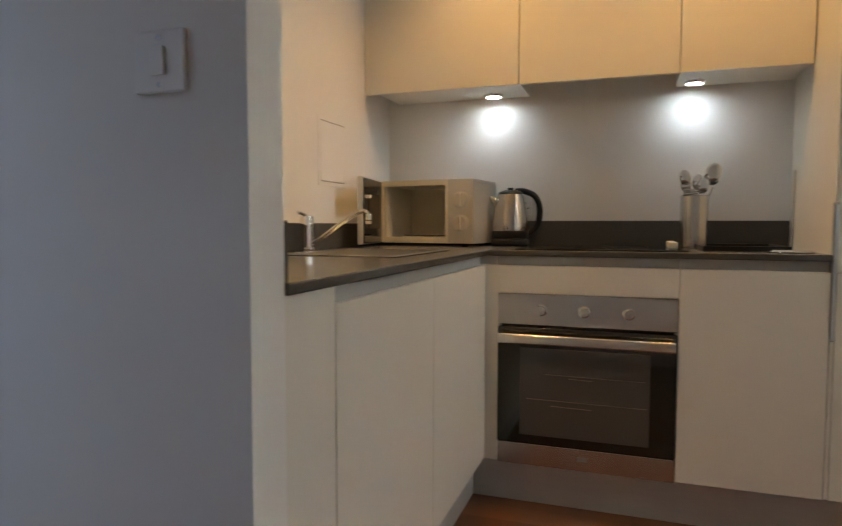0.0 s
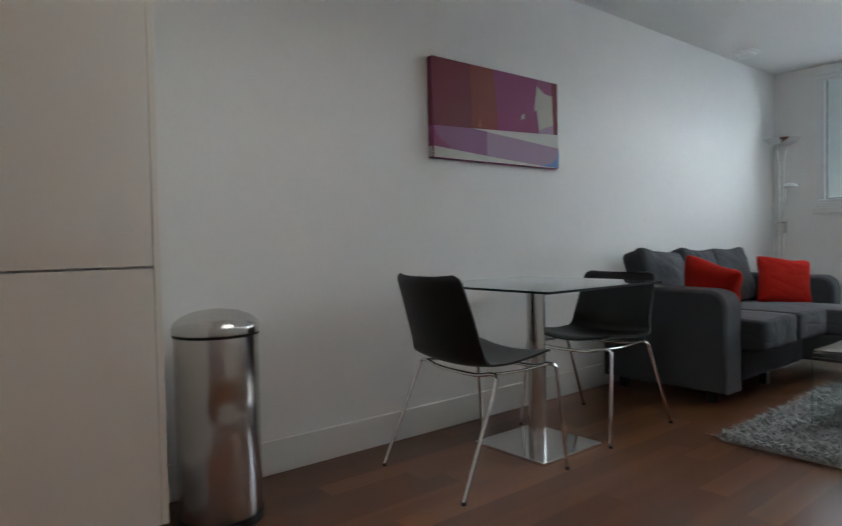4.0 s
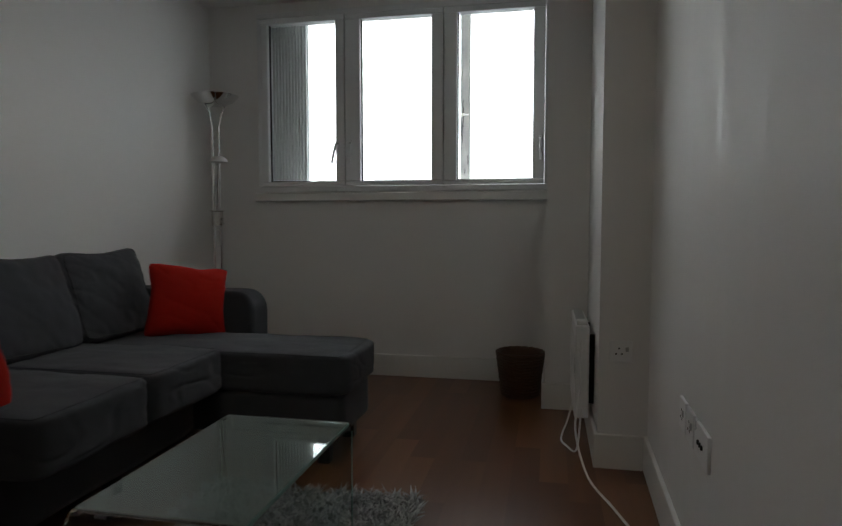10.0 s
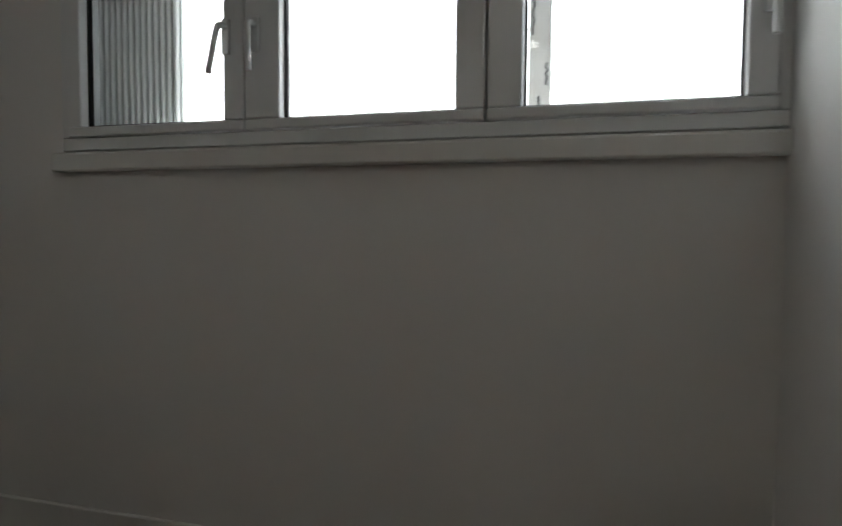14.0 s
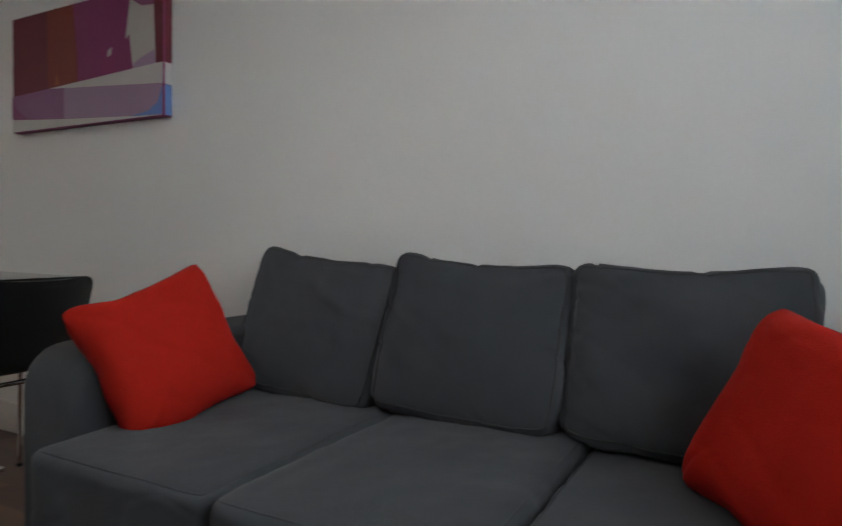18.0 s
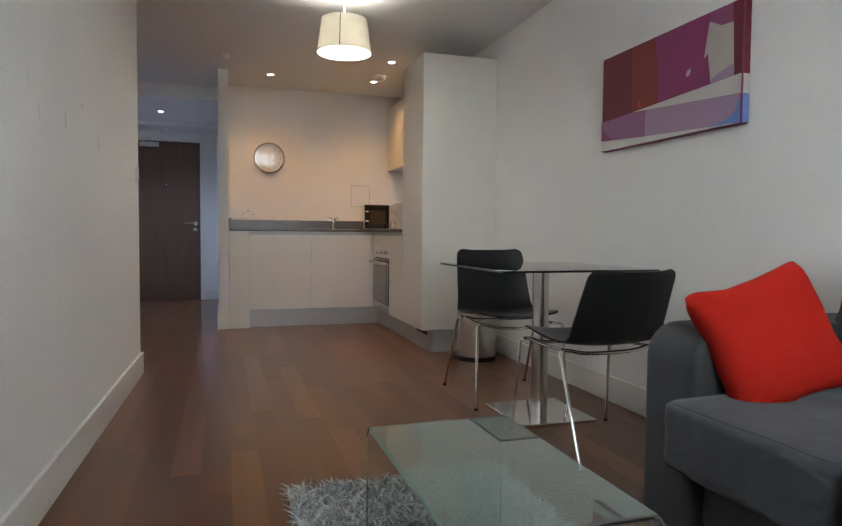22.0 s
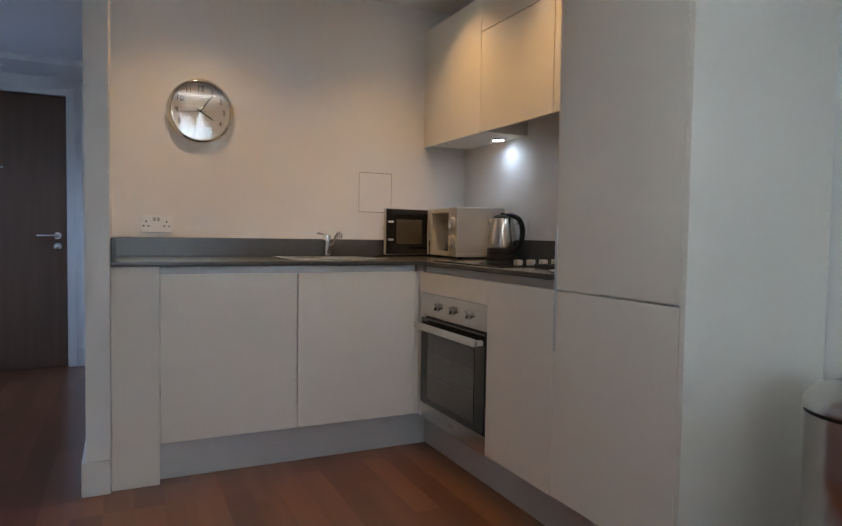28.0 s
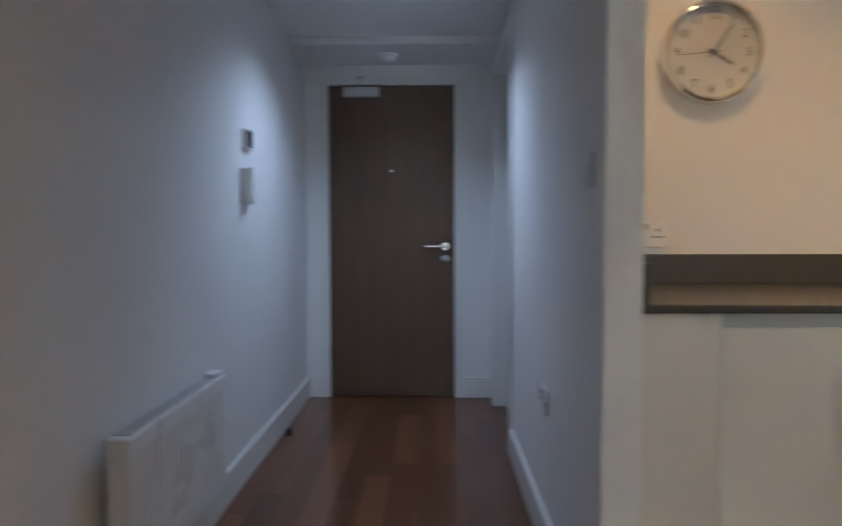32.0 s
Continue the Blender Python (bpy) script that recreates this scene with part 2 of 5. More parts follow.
# ---- mesh helpers ----
def box(bm, x0, x1, y0, y1, z0, z1, bevel=0.0, seg=2):
    v = [bm.verts.new((x, y, z)) for x in (x0, x1) for y in (y0, y1) for z in (z0, z1)]
    fs = [bm.faces.new([v[i] for i in q]) for q in ((0, 1, 3, 2), (4, 6, 7, 5), (0, 4, 5, 1), (2, 3, 7, 6), (0, 2, 6, 4), (1, 5, 7, 3))]
    if bevel:
        edges = list({e for f in fs for e in f.edges})
        bmesh.ops.bevel(bm, geom=edges, offset=bevel, segments=seg, profile=0.5, affect="EDGES")
    return bm


def lathe(bm, profile, n=32, at=(0, 0, 0), axis="z", close=False):
    """Turn a profile of (radius, height) round an axis."""
    rings = []
    for r, h in profile:
        ring = []
        for k in range(n):
            a = 2 * math.pi * k / n
            c, s = r * math.cos(a), r * math.sin(a)
            p = {"z": (c, s, h), "x": (h, c, s), "y": (s, h, c)}[axis]
            ring.append(bm.verts.new((p[0] + at[0], p[1] + at[1], p[2] + at[2])))
        rings.append(ring)
    for a, b in zip(rings, rings[1:]):
        for k in range(n):
            bm.faces.new((a[k], a[(k + 1) % n], b[(k + 1) % n], b[k]))
    for ring, r in ((rings[0], profile[0][0]), (rings[-1], profile[-1][0])):
        if r > 1e-5 and not close:
            bm.faces.new(ring if ring is rings[-1] else ring[::-1])
    return bm


def spline(points, steps=6):
    """A smooth run of points through the given ones."""
    p = [Vector(q) for q in points]
    if len(p) < 3:
        return p
    out = []
    for i in range(len(p) - 1):
        a, b, c, d = p[max(i - 1, 0)], p[i], p[i + 1], p[min(i + 2, len(p) - 1)]
        for k in range(steps):
            t = k / steps
            out.append(0.5 * ((2 * b) + (c - a) * t + (2 * a - 5 * b + 4 * c - d) * t * t + (3 * b - a - 3 * c + d) * t ** 3))
    out.append(p[-1])
    return out


def tube(bm, points, r, n=10, smooth=0, radii=None):
    p = spline(points, smooth) if smooth else [Vector(q) for q in points]
    rings = []
    ref = Vector((0.31, 0.17, 0.93)).normalized()
    for i, c in enumerate(p):
        d = (p[min(i + 1, len(p) - 1)] - p[max(i - 1, 0)]).normalized()
        u = d.cross(ref)
        u = u.normalized() if u.length > 1e-4 else d.orthogonal().normalized()
        w = d.cross(u)
        rr = radii[min(i * len(radii) // len(p), len(radii) - 1)] if radii else r
        rings.append([bm.verts.new(c + rr * (math.cos(2 * math.pi * k / n) * u + math.sin(2 * math.pi * k / n) * w)) for k in range(n)])
    for a, b in zip(rings, rings[1:]):
        for k in range(n):
            bm.faces.new((a[k], a[(k + 1) % n], b[(k + 1) % n], b[k]))
    bm.faces.new(rings[0][::-1])
    bm.faces.new(rings[-1])
    return bm


def grid_surface(bm, fn, nu, nv):
    vs = [[bm.verts.new(fn(i / nu, j / nv)) for j in range(nv + 1)] for i in range(nu + 1)]
    for i in range(nu):
        for j in range(nv):
            bm.faces.new((vs[i][j], vs[i + 1][j], vs[i + 1][j + 1], vs[i][j + 1]))
    return vs


def padded(bm, sx, sy, sz, seed, puff=0.35, wobble=0.012, corner=6.0, n=14, crease=0.0):
    """A stuffed block centred on the origin: a rounded box whose faces swell and crease; returns its two seam loops."""
    def shell(p):
        q = Vector((abs(p[0]), abs(p[1]), abs(p[2])))
        k = (q.x ** corner + q.y ** corner + q.z ** corner) ** (1 / corner)
        return Vector(p) / k
    faces = {}
    bmesh.ops.create_cube(bm, size=2.0)
    bmesh.ops.subdivide_edges(bm, edges=bm.edges[:], cuts=n, use_grid_fill=True)
    half = (sx / 2, sy / 2, sz / 2)
    thin = min(range(3), key=lambda i: half[i])
    wide = [i for i in range(3) if i != thin]
    seams = []
    for s in (-1, 1):
        ring = [v for v in bm.verts if abs(v.co[thin] - s) < 1e-4 and max(abs(v.co[i]) for i in wide) > 0.9999]
        seams.append(sorted(ring, key=lambda v: math.atan2(v.co[wide[1]], v.co[wide[0]])))
    for v in bm.verts:
        s = shell(v.co)
        u, w = [s[i] for i in range(3) if i != thin]
        swell = 1 + puff * ((1 - u * u) * (1 - w * w)) - puff * 0.35
        o = [s[i] * half[i] for i in range(3)]
        o[thin] *= swell
        o = Vector(o)
        nz = noise.noise(o * 7 + Vector((seed, seed * 2, 0))) * wobble + noise.noise(o * 22 + Vector((0, seed, seed))) * wobble * 0.3
        if crease:
            a = noise.noise(Vector((o.x * 5 + seed, o.y * 5, o.z * 13 + 0.4 * o.x * seed)))
            edge = max(abs(u), abs(w)) ** 3
            nz -= crease * max(0, 1 - abs(a) / 0.13) * (0.25 + edge)
        v.co = o + v.co.normalized() * nz
    return seams


def seam_mesh(loop, m, r=0.0028):
    """A sewn piping bead along a closed loop of vertices, moved by m."""
    bm = B()
    pts = [m @ v for v in loop]
    tube(bm, pts + pts[:2], r, 6)
    return bm


def pillow(bm, s, thick, seed, n=44):
    """A square scatter cushion lying in the local xz plane, with pointed corners."""
    for side in (1, -1):
        def fn(u, v, side=side):
            a, b = 2 * u - 1, 2 * v - 1
            blunt = max(abs(a), abs(b)) / max(1e-6, (abs(a) ** 9 + abs(b) ** 9) ** (1 / 9))
            pin = 1 - 0.13 * (1 - a * a) * abs(b) ** 3 - 0.0
            pin2 = 1 - 0.13 * (1 - b * b) * abs(a) ** 3
            h = thick / 2 * ((1 - a ** 4) * (1 - b ** 4)) ** 0.50
            x, z = a * s / 2 * pin2 * blunt, b * s / 2 * pin * blunt
            h += 0.010 * noise.noise(Vector((x * 9, z * 9, seed + side))) * ((1 - a * a) * (1 - b * b)) ** 0.3
            fold = noise.noise(Vector((a * 1.3 + seed, b * 3.1, seed * 0.7 + side)))
            h -= 0.0035 * max(0, 1 - abs(fold) / 0.45) ** 2 * ((1 - a * a) * (1 - b * b)) ** 0.35
            z += 0.010 * noise.noise(Vector((a * 2, seed, 1))) * abs(b) ** 2
            x += 0.010 * noise.noise(Vector((seed, b * 2, 2))) * abs(a) ** 2
            return (x, side * h, z)
        vs = grid_surface(bm, fn, n, n)
    bmesh.ops.remove_doubles(bm, verts=bm.verts[:], dist=0.0008)
    bmesh.ops.recalc_face_normals(bm, faces=bm.faces[:])
    return bm


def mesh_of(name, bm, mat, smooth=True):
    bmesh.ops.recalc_face_normals(bm, faces=bm.faces[:])
    me = bpy.data.meshes.new(name)
    bm.to_mesh(me)
    bm.free()
    me.materials.append(mat)
    if smooth:
        me.polygons.foreach_set("use_smooth", [True] * len(me.polygons))
        me.set_sharp_from_angle(angle=radians(38))
        if len(me.polygons) < 2500:
            face_weighted_normals(me)
    return me


def face_weighted_normals(me):
    """Large flat faces keep their own normal; small bevel faces blend between them."""
    nf = [f.normal.copy() for f in me.polygons]
    af = [f.area for f in me.polygons]
    around = [[] for _ in me.vertices]
    for f in me.polygons:
        for v in f.vertices:
            around[v].append(f.index)
    out = []
    limit = math.cos(radians(50))
    for f in me.polygons:
        for v in f.vertices:
            s = Vector((0, 0, 0))
            for g in around[v]:
                if nf[f.index].dot(nf[g]) > limit:
                    s += nf[g] * af[g]
            out.append(s.normalized() if s.length > 1e-12 else nf[f.index])
    me.normals_split_custom_set(out)


def part(name, bm, mat, parent, label="", smooth=True):
    ob = new(name, mesh_of(name, bm, mat, smooth))
    ob.parent = parent
    if label:
        ob["label"] = label
    return ob


def thing(name, at, label, category, rz=0.0, group="", rx=0.0, ry=0.0, kind=""):
    ob = new(name)
    ob.empty_display_size = 0.05
    ob.matrix_basis = pose(*at, rx, ry, rz)
    return tagged(ob, label, category, group, kind)


def solid(name, bm, mat, label, category, group="", kind="", smooth=True):
    return tagged(new(name, mesh_of(name, bm, mat, smooth)), label, category, group, kind)


def B():
    return bmesh.new()


def cuboid(*a, **k):
    return box(bmesh.new(), *a, **k)


def structure(name, pieces, mat, label, category):
    bm = B()
    for p in pieces:
        box(bm, *p)
    return solid(name, bm, mat, label, category, kind="structure", smooth=False)


# ---- the shell ----
XW, YR, YH, HALLX, PIER = 7.742, -2.488, -3.25, -2.088, 0.61
PIN, POUT = -1.942, -2.03  # kitchen and hall faces of the pier
B1X, B1Y, B2X, B2Y = 6.455, -2.404, 7.215, -2.192  # boxed columns
LX = 2.39  # end of the side wall
SKEW = -0.026  # the side wall runs slightly out of square


def side(x):
    """The face of the side wall at x."""
    return YR + SKEW * (x - LX)


structure("wall_picture", [(-0.1, XW + 0.12, 0, 0.15, 0, CEIL)], WALL, "long white painted plaster wall behind sofa and table", "wall")
structure("wall_clock", [(-0.12, 0, -1.93, 0, 0, CEIL), (-0.12, 0.0, POUT, -1.93, 0, CEIL)], WALL, "cream painted kitchen wall behind the sink run", "wall")
structure("wall_pier", [(0.0, PIER, POUT, PIN, 0, CEIL)], WALL, "short cream painted pier between kitchen and hall", "wall")
wall_living = structure("wall_living", [(LX, XW + 0.12, YR - 0.15, YR, 0, CEIL)], SCUFF, "white painted side wall with scuffs", "wall")
for v in wall_living.data.vertices:
    v.co.y += SKEW * (v.co.x - LX)
structure("wall_boxing", [(B1X, B2X, YR - 0.14, B1Y, 0, CEIL), (B2X, XW, YR - 0.14, B2Y, 0, CEIL)], WALL, "white boxed-in columns stepping towards the window", "wall")
WY0, WY1, WZ0, WZ1 = -2.203, -0.345, 1.171, 2.310
structure("wall_window", [(XW, XW + 0.12, YR - 0.14, 0, 0, WZ0), (XW, XW + 0.12, YR - 0.14, 0, WZ1, CEIL), (XW, XW + 0.12, WY1, 0, WZ0, WZ1), (XW, XW + 0.12, YR - 0.14, WY0, WZ0, WZ1)], WALL, "white painted window wall", "wall")
structure("wall_hall_left", [(HALLX - 0.15, LX + 0.15, YH - 0.15, YH, 0, CEIL)], WALL, "white hall wall with heater and entry phone", "wall")
structure("wall_hall_corner", [(LX, LX + 0.15, YH, YR - 0.15, 0, CEIL)], WALL, "plain white wall closing the hall corner", "wall")
# unseen wall added behind the entrance door to stop sky light leaking round it
structure("wall_light_blocker", [(HALLX - 0.5, HALLX - 0.3, YH - 0.3, 0.15, 0, CEIL)], WALL, "unseen blocker wall added behind the entrance door against light leaks", "wall")
DY0, DY1, DZ = -3.10, -2.278, 2.052
structure("wall_hall_end", [(HALLX - 0.15, HALLX, YH, DY0 - 0.06, 0, CEIL), (HALLX - 0.15, HALLX, DY1 + 0.06, -1.875, 0, CEIL), (HALLX - 0.15, HALLX, DY0 - 0.06, DY1 + 0.06, DZ + 0.05, CEIL)], WALL, "white hall end wall round the flat entrance door", "wall")
structure("wall_hall_right", [(HALLX, -1.88, POUT, -1.875, 0, CEIL), (-1.06, -0.12, POUT, -1.875, 0, CEIL), (-1.88, -1.06, POUT, -1.875, 2.09, CEIL), (-1.88, -1.06, -1.895, -1.845, 0, 2.09)], WALL, "white hall wall with a doorway", "wall")
bm = B()
box(bm, HALLX - 0.3, XW + 0.4, YH - 0.3, 0.3, CEIL, CEIL + 0.12)
box(bm, HALLX, -0.12, YH, POUT, HALLCEIL, CEIL)
box(bm, HALLX, -1.64, YH, POUT, 2.185, HALLCEIL)
solid("ceiling", bm, CEILING, "white painted ceiling with a lowered hall end", "ceiling", kind="structure", smooth=False)
floor = structure("floor", [(HALLX - 0.3, XW + 0.3, YH - 0.2, 0.2, -0.12, -0.012)], SUBFLOOR, "reddish brown hardwood strip floor", "floor")


def skirting(name, runs, label):
    """Runs of (x0, y0, x1, y1): the wall line; the board stands on the given side."""
    bm = B()
    for x0, x1, y0, y1 in runs:
        box(bm, x0, x1, y0, y1, 0, 0.138, bevel=0.004, seg=2)
    return solid(name, bm, SATIN, label, "skirting", kind="structure")


T = 0.016
skirting("baseboard_picture", [(2.214, XW, -T, 0)], "satin white skirting board")
board = skirting("baseboard_living", [(LX, B1X, YR, YR + T), (LX - T, LX, YR - 0.15, YR + T)], "satin white skirting board")
for v in board.data.vertices:
    v.co.y += SKEW * max(0.0, v.co.x - LX)
skirting("baseboard_boxing", [(B1X - T, B1X, side(B1X) + T, B1Y + T), (B1X, B2X - T, B1Y, B1Y + T), (B2X - T, B2X, B1Y, B2Y + T), (B2X, XW - T, B2Y, B2Y + T)], "satin white skirting board")
skirting("baseboard_window", [(XW - T, XW, B2Y + T, -T)], "satin white skirting board")
skirting("baseboard_hall", [(HALLX, LX, YH, YH + T), (HALLX, HALLX + T, DY1 + 0.065, POUT - T), (-0.985, PIER, POUT - T, POUT), (PIER, PIER + T, POUT - T, PIN)], "satin white skirting board")


# ---- window ----
window = tagged(new("window_1"), "white three-light plastic window, shut", "window", kind="structure")
bm = B()
for a in ((WY0, WY1, WZ0, WZ0 + 0.035), (WY0, WY1, WZ1 - 0.035, WZ1), (WY0, WY0 + 0.03, WZ0 + 0.035, WZ1 - 0.035), (WY1 - 0.03, WY1, WZ0 + 0.035, WZ1 - 0.035)):
    box(bm, XW - 0.012, XW + 0.075, *a, bevel=0.004)
for y in (-0.9375, -1.5645):
    box(bm, XW + 0.056, XW + 0.075, y - 0.03, y + 0.03, WZ0 + 0.035, WZ1 - 0.035)
part("window_frame", bm, UPVC, window)
SASHES = [(-0.935, -0.374, -0.876, -0.422), (-1.562, -0.940, -1.492, -1.038), (-2.172, -1.567, -2.108, -1.649)]
GZ0, GZ1 = 1.236, 2.236
for k, (a, b, c, d) in enumerate(SASHES):
    bm = B()
    z0, z1 = WZ0 + 0.038, WZ1 - 0.038
    for y0, y1, q0, q1 in ((a, b, z0, GZ0), (a, b, GZ1, z1), (a, c, GZ0, GZ1), (d, b, GZ0, GZ1)):
        box(bm, XW - 0.022, XW + 0.055, y0, y1, q0, q1, bevel=0.006, seg=3)
    sash = part("sash", bm, UPVC, window)
    bm = B()
    for y0, y1, q0, q1 in ((c, d, GZ0, GZ0 + 0.006), (c, c + 0.006, GZ0, GZ1), (d - 0.006, d, GZ0, GZ1)):
        box(bm, XW + 0.006, XW + 0.020, y0, y1, q0, q1)
    part("gasket", bm, DARKGAP, sash, "dark rubber glazing gasket")
    pane = part("pane", cuboid(XW + 0.022, XW + 0.028, c + 0.001, d - 0.001, GZ0 + 0.001, GZ1 - 0.001), GLASS, sash)
    pane.visible_shadow = False
    hy = {0: a + 0.045, 1: b - 0.035, 2: a + 0.028}[k]
    bm = cuboid(XW - 0.034, XW - 0.022, hy - 0.011, hy + 0.011, 1.40, 1.49, bevel=0.004)
    tube(bm, [(XW - 0.03, hy, 1.47), (XW - 0.06, hy, 1.465), (XW - 0.066, hy + 0.006 * (1 - k), 1.44), (XW - 0.07, hy + 0.025 * (1 if k == 0 else -0.2), 1.345)], 0.008, 10, smooth=5)
    part("handle", bm, UPVC, sash, "white curved espagnolette handle")
sill = solid("window_sill", cuboid(XW - 0.038, XW + 0.0, WY0, WY1 + 0.020, 1.112, 1.164, bevel=0.008, seg=3), SATIN, "white moulded window board", "window sill", kind="structure")

# outside
bm = B()
for k in range(42):
    y = -0.627 + k * 0.022
    box(bm, 7.868, 7.886, y, y + 0.013, 0.6, 3.2, bevel=0.003, seg=1)
box(bm, 7.886, 7.900, -0.632, 0.31, 0.6, 3.2)
RIB = material("pale_grey_ribbed_cladding", (0.78, 0.80, 0.78), 0.5, vary=0.06, scale=4, mottle=(1, 1, 0.4))
solid("cladding_screen", bm, RIB, "pale ribbed metal cladding beside the window, outdoors", "cladding")
CRACKED = material("weathered_concrete", (0.50, 0.49, 0.47), 0.85, vary=0.35, scale=9, bump=0.4, bump_scale=25)
post = thing("concrete_post", (8.10, -1.652, -14.0), "weathered white-painted post outdoors with cracks", "post")
part("shaft", cuboid(-0.03, 0.03, -0.03, 0.03, 0, 18, bevel=0.004), CRACKED, post)
for z0, z1, y in ((15.60, 15.78, 0.012), (15.50, 15.62, 0.018), (15.36, 15.42, -0.02), (15.30, 15.33, 0.0)):
    bm = B()
    tube(bm, [(-0.0305, y + 0.004 * math.sin(9 * q), z0 + (z1 - z0) * q / 6) for q in range(7)], 0.003, 6)
    part("crack", bm, DARKGAP, post, "dark flaking crack")
GROUND = material("pale_city_ground", (0.30, 0.30, 0.29), 0.9, vary=0.2, scale=0.2)
bm = B()
box(bm, 8.5, 3000, -3000, 3000, -14.2, -14.0)
solid("ground", bm, GROUND, "pale grey ground far below the window", "ground", kind="structure", smooth=False)

HAZE = glow_material("overcast_white_sky", (0.93, 0.97, 1.0), 5.8)
bm = B()
box(bm, 90, 91, -160, 160, -40, 130)
solid("backdrop", bm, HAZE, "bright white overcast sky seen through the window", "sky", kind="structure", smooth=False)

# ---- kitchen ----
CT0, CT1 = 0.908, 0.928


def door_panel(x0, x1, y0, y1, z0, z1):
    return cuboid(x0, x1, y0, y1, z0, z1, bevel=0.0014, seg=2)


# worktop, L-shaped
worktop = thing("worktop", (0, 0, 0), "dark grey speckled stone-look worktop in an L shape", "worktop")
part("sink_run_top", cuboid(0.004, 0.617, PIN + 0.002, -0.004, CT0, CT1, bevel=0.004), STONE, worktop)
part("oven_run_top", cuboid(0.617, 1.667, -0.600, -0.004, CT0, CT1, bevel=0.003), STONE, worktop)
upstand = thing("upstand", (0, 0, 0), "dark grey upstand along the worktop's back", "upstand")
part("sink_run_strip", cuboid(0.003, 0.022, PIN + 0.003, -0.023, CT1, 1.022, bevel=0.003), STONE, upstand)
part("oven_run_strip", cuboid(0.003, 1.667, -0.022, -0.003, CT1, 1.035, bevel=0.003), STONE, upstand)
part("end_return", cuboid(0.023, 0.606, PIN + 0.003, PIN + 0.020, CT1, 1.022, bevel=0.003), STONE, upstand)

# sink run
cab = thing("sink_cabinet", (0.3, -1.181, 0), "gloss cream double-door sink base unit under the worktop", "kitchen cabinet")
part("carcass", cuboid(-0.29, 0.27, -0.572, 0.572, 0.172, CT0 - 0.001), GLOSS, cab)
part("grip_channel", cuboid(0.27, 0.288, -0.578, 0.576, 0.845, CT0 - 0.002, bevel=0.002), CHANNEL, cab, "satin aluminium grip channel")
for y0, y1 in ((-0.577, -0.0068), (-0.0032, 0.575)):
    part("door", door_panel(0.2885, 0.303, y0, y1, 0.172, 0.874), GLOSS, cab)
pan = thing("end_panel", (0.3, -1.85, 0), "gloss cream end panel running down to the floor", "cabinet panel")
part("panel", door_panel(-0.29, 0.302, -0.090, 0.090, 0.0, CT0 - 0.001), GLOSS, pan)
fil = thing("corner_filler", (0.3, -0.58, 0), "gloss cream corner filler strip between base units", "cabinet panel")
part("panel", door_panel(0.276, 0.302, -0.024, 0.024, 0.172, 0.877), GLOSS, fil)
part("return_panel", door_panel(0.303, 0.349, -0.004, 0.014, 0.172, 0.877), GLOSS, fil)
part("grip_channel", cuboid(0.262, 0.349, -0.004, 0.014, 0.878, CT0 - 0.002), CHANNEL, fil, "dull grey grip channel")
plinth = thing("plinth", (0, 0, 0), "grey plinth boards under the kitchen units", "plinth")
part("board", cuboid(0.525, 0.545, -1.76, -0.51, 0, 0.170, bevel=0.002), PLINTH, plinth)
part("board", cuboid(0.545, 2.175, -0.51, -0.49, 0, 0.170, bevel=0.002), PLINTH, plinth)
part("board", cuboid(2.155, 2.175, -0.488, -0.01, 0, 0.170, bevel=0.002), PLINTH, plinth)
vent = thing("plinth_vent", (1.99, -0.513, 0.135), "brown slotted plinth ventilation grille under the tall unit", "vent")
part("frame", cuboid(-0.14, 0.14, -0.002, 0.002, -0.014, 0.014), material("brown_vent_plastic", (0.16, 0.09, 0.05), 0.5), vent)
for k in range(14):
    part("slot", cuboid(-0.132 + k * 0.019, -0.120 + k * 0.019, -0.004, -0.0025, -0.009, 0.009), DARKGAP, vent)

# sink: inset bowl and drainer, tap
sink = thing("sink", (0.315, -0.96, CT1), "inset stainless steel sink bowl in the worktop", "sink")
bm = B()
for a in ((-0.19, 0.19, -0.25, -0.235), (-0.19, 0.19, 0.235, 0.25), (-0.19, -0.175, -0.235, 0.235), (0.175, 0.19, -0.235, 0.235)):
    box(bm, *a, 0.0005, 0.004, bevel=0.001)
part("rim", bm, STEEL, sink)
part("bowl", cuboid(-0.172, 0.172, -0.232, 0.232, 0.0005, 0.002), material("shadowed_sink_steel", (0.30, 0.30, 0.29), 0.3, metal=1.0), sink)
tap = thing("mixer_tap", (0.055, -0.885, CT1), "chrome single-lever mixer tap behind the sink", "tap")
bm = B()
lathe(bm, [(0.027, 0), (0.027, 0.008), (0.022, 0.012), (0.021, 0.078), (0.0225, 0.082), (0.0225, 0.104), (0.016, 0.114), (0.0, 0.115)], 24)
part("body", bm, CHROME, tap)
bm = B()
tube(bm, [(0.01, 0, 0.022), (0.05, 0, 0.040), (0.13, 0, 0.094), (0.185, 0, 0.126), (0.212, 0, 0.132), (0.226, 0, 0.122)], 0.0075, 12, smooth=6)
lathe(bm, [(0.011, 0.104), (0.011, 0.124), (0.0, 0.126)], 16, at=(0.228, 0, 0))
part("spout", bm, CHROME, tap)
bm = B()
lathe(bm, [(0.0225, 0.104), (0.022, 0.116), (0.012, 0.121), (0, 0.121)], 20)
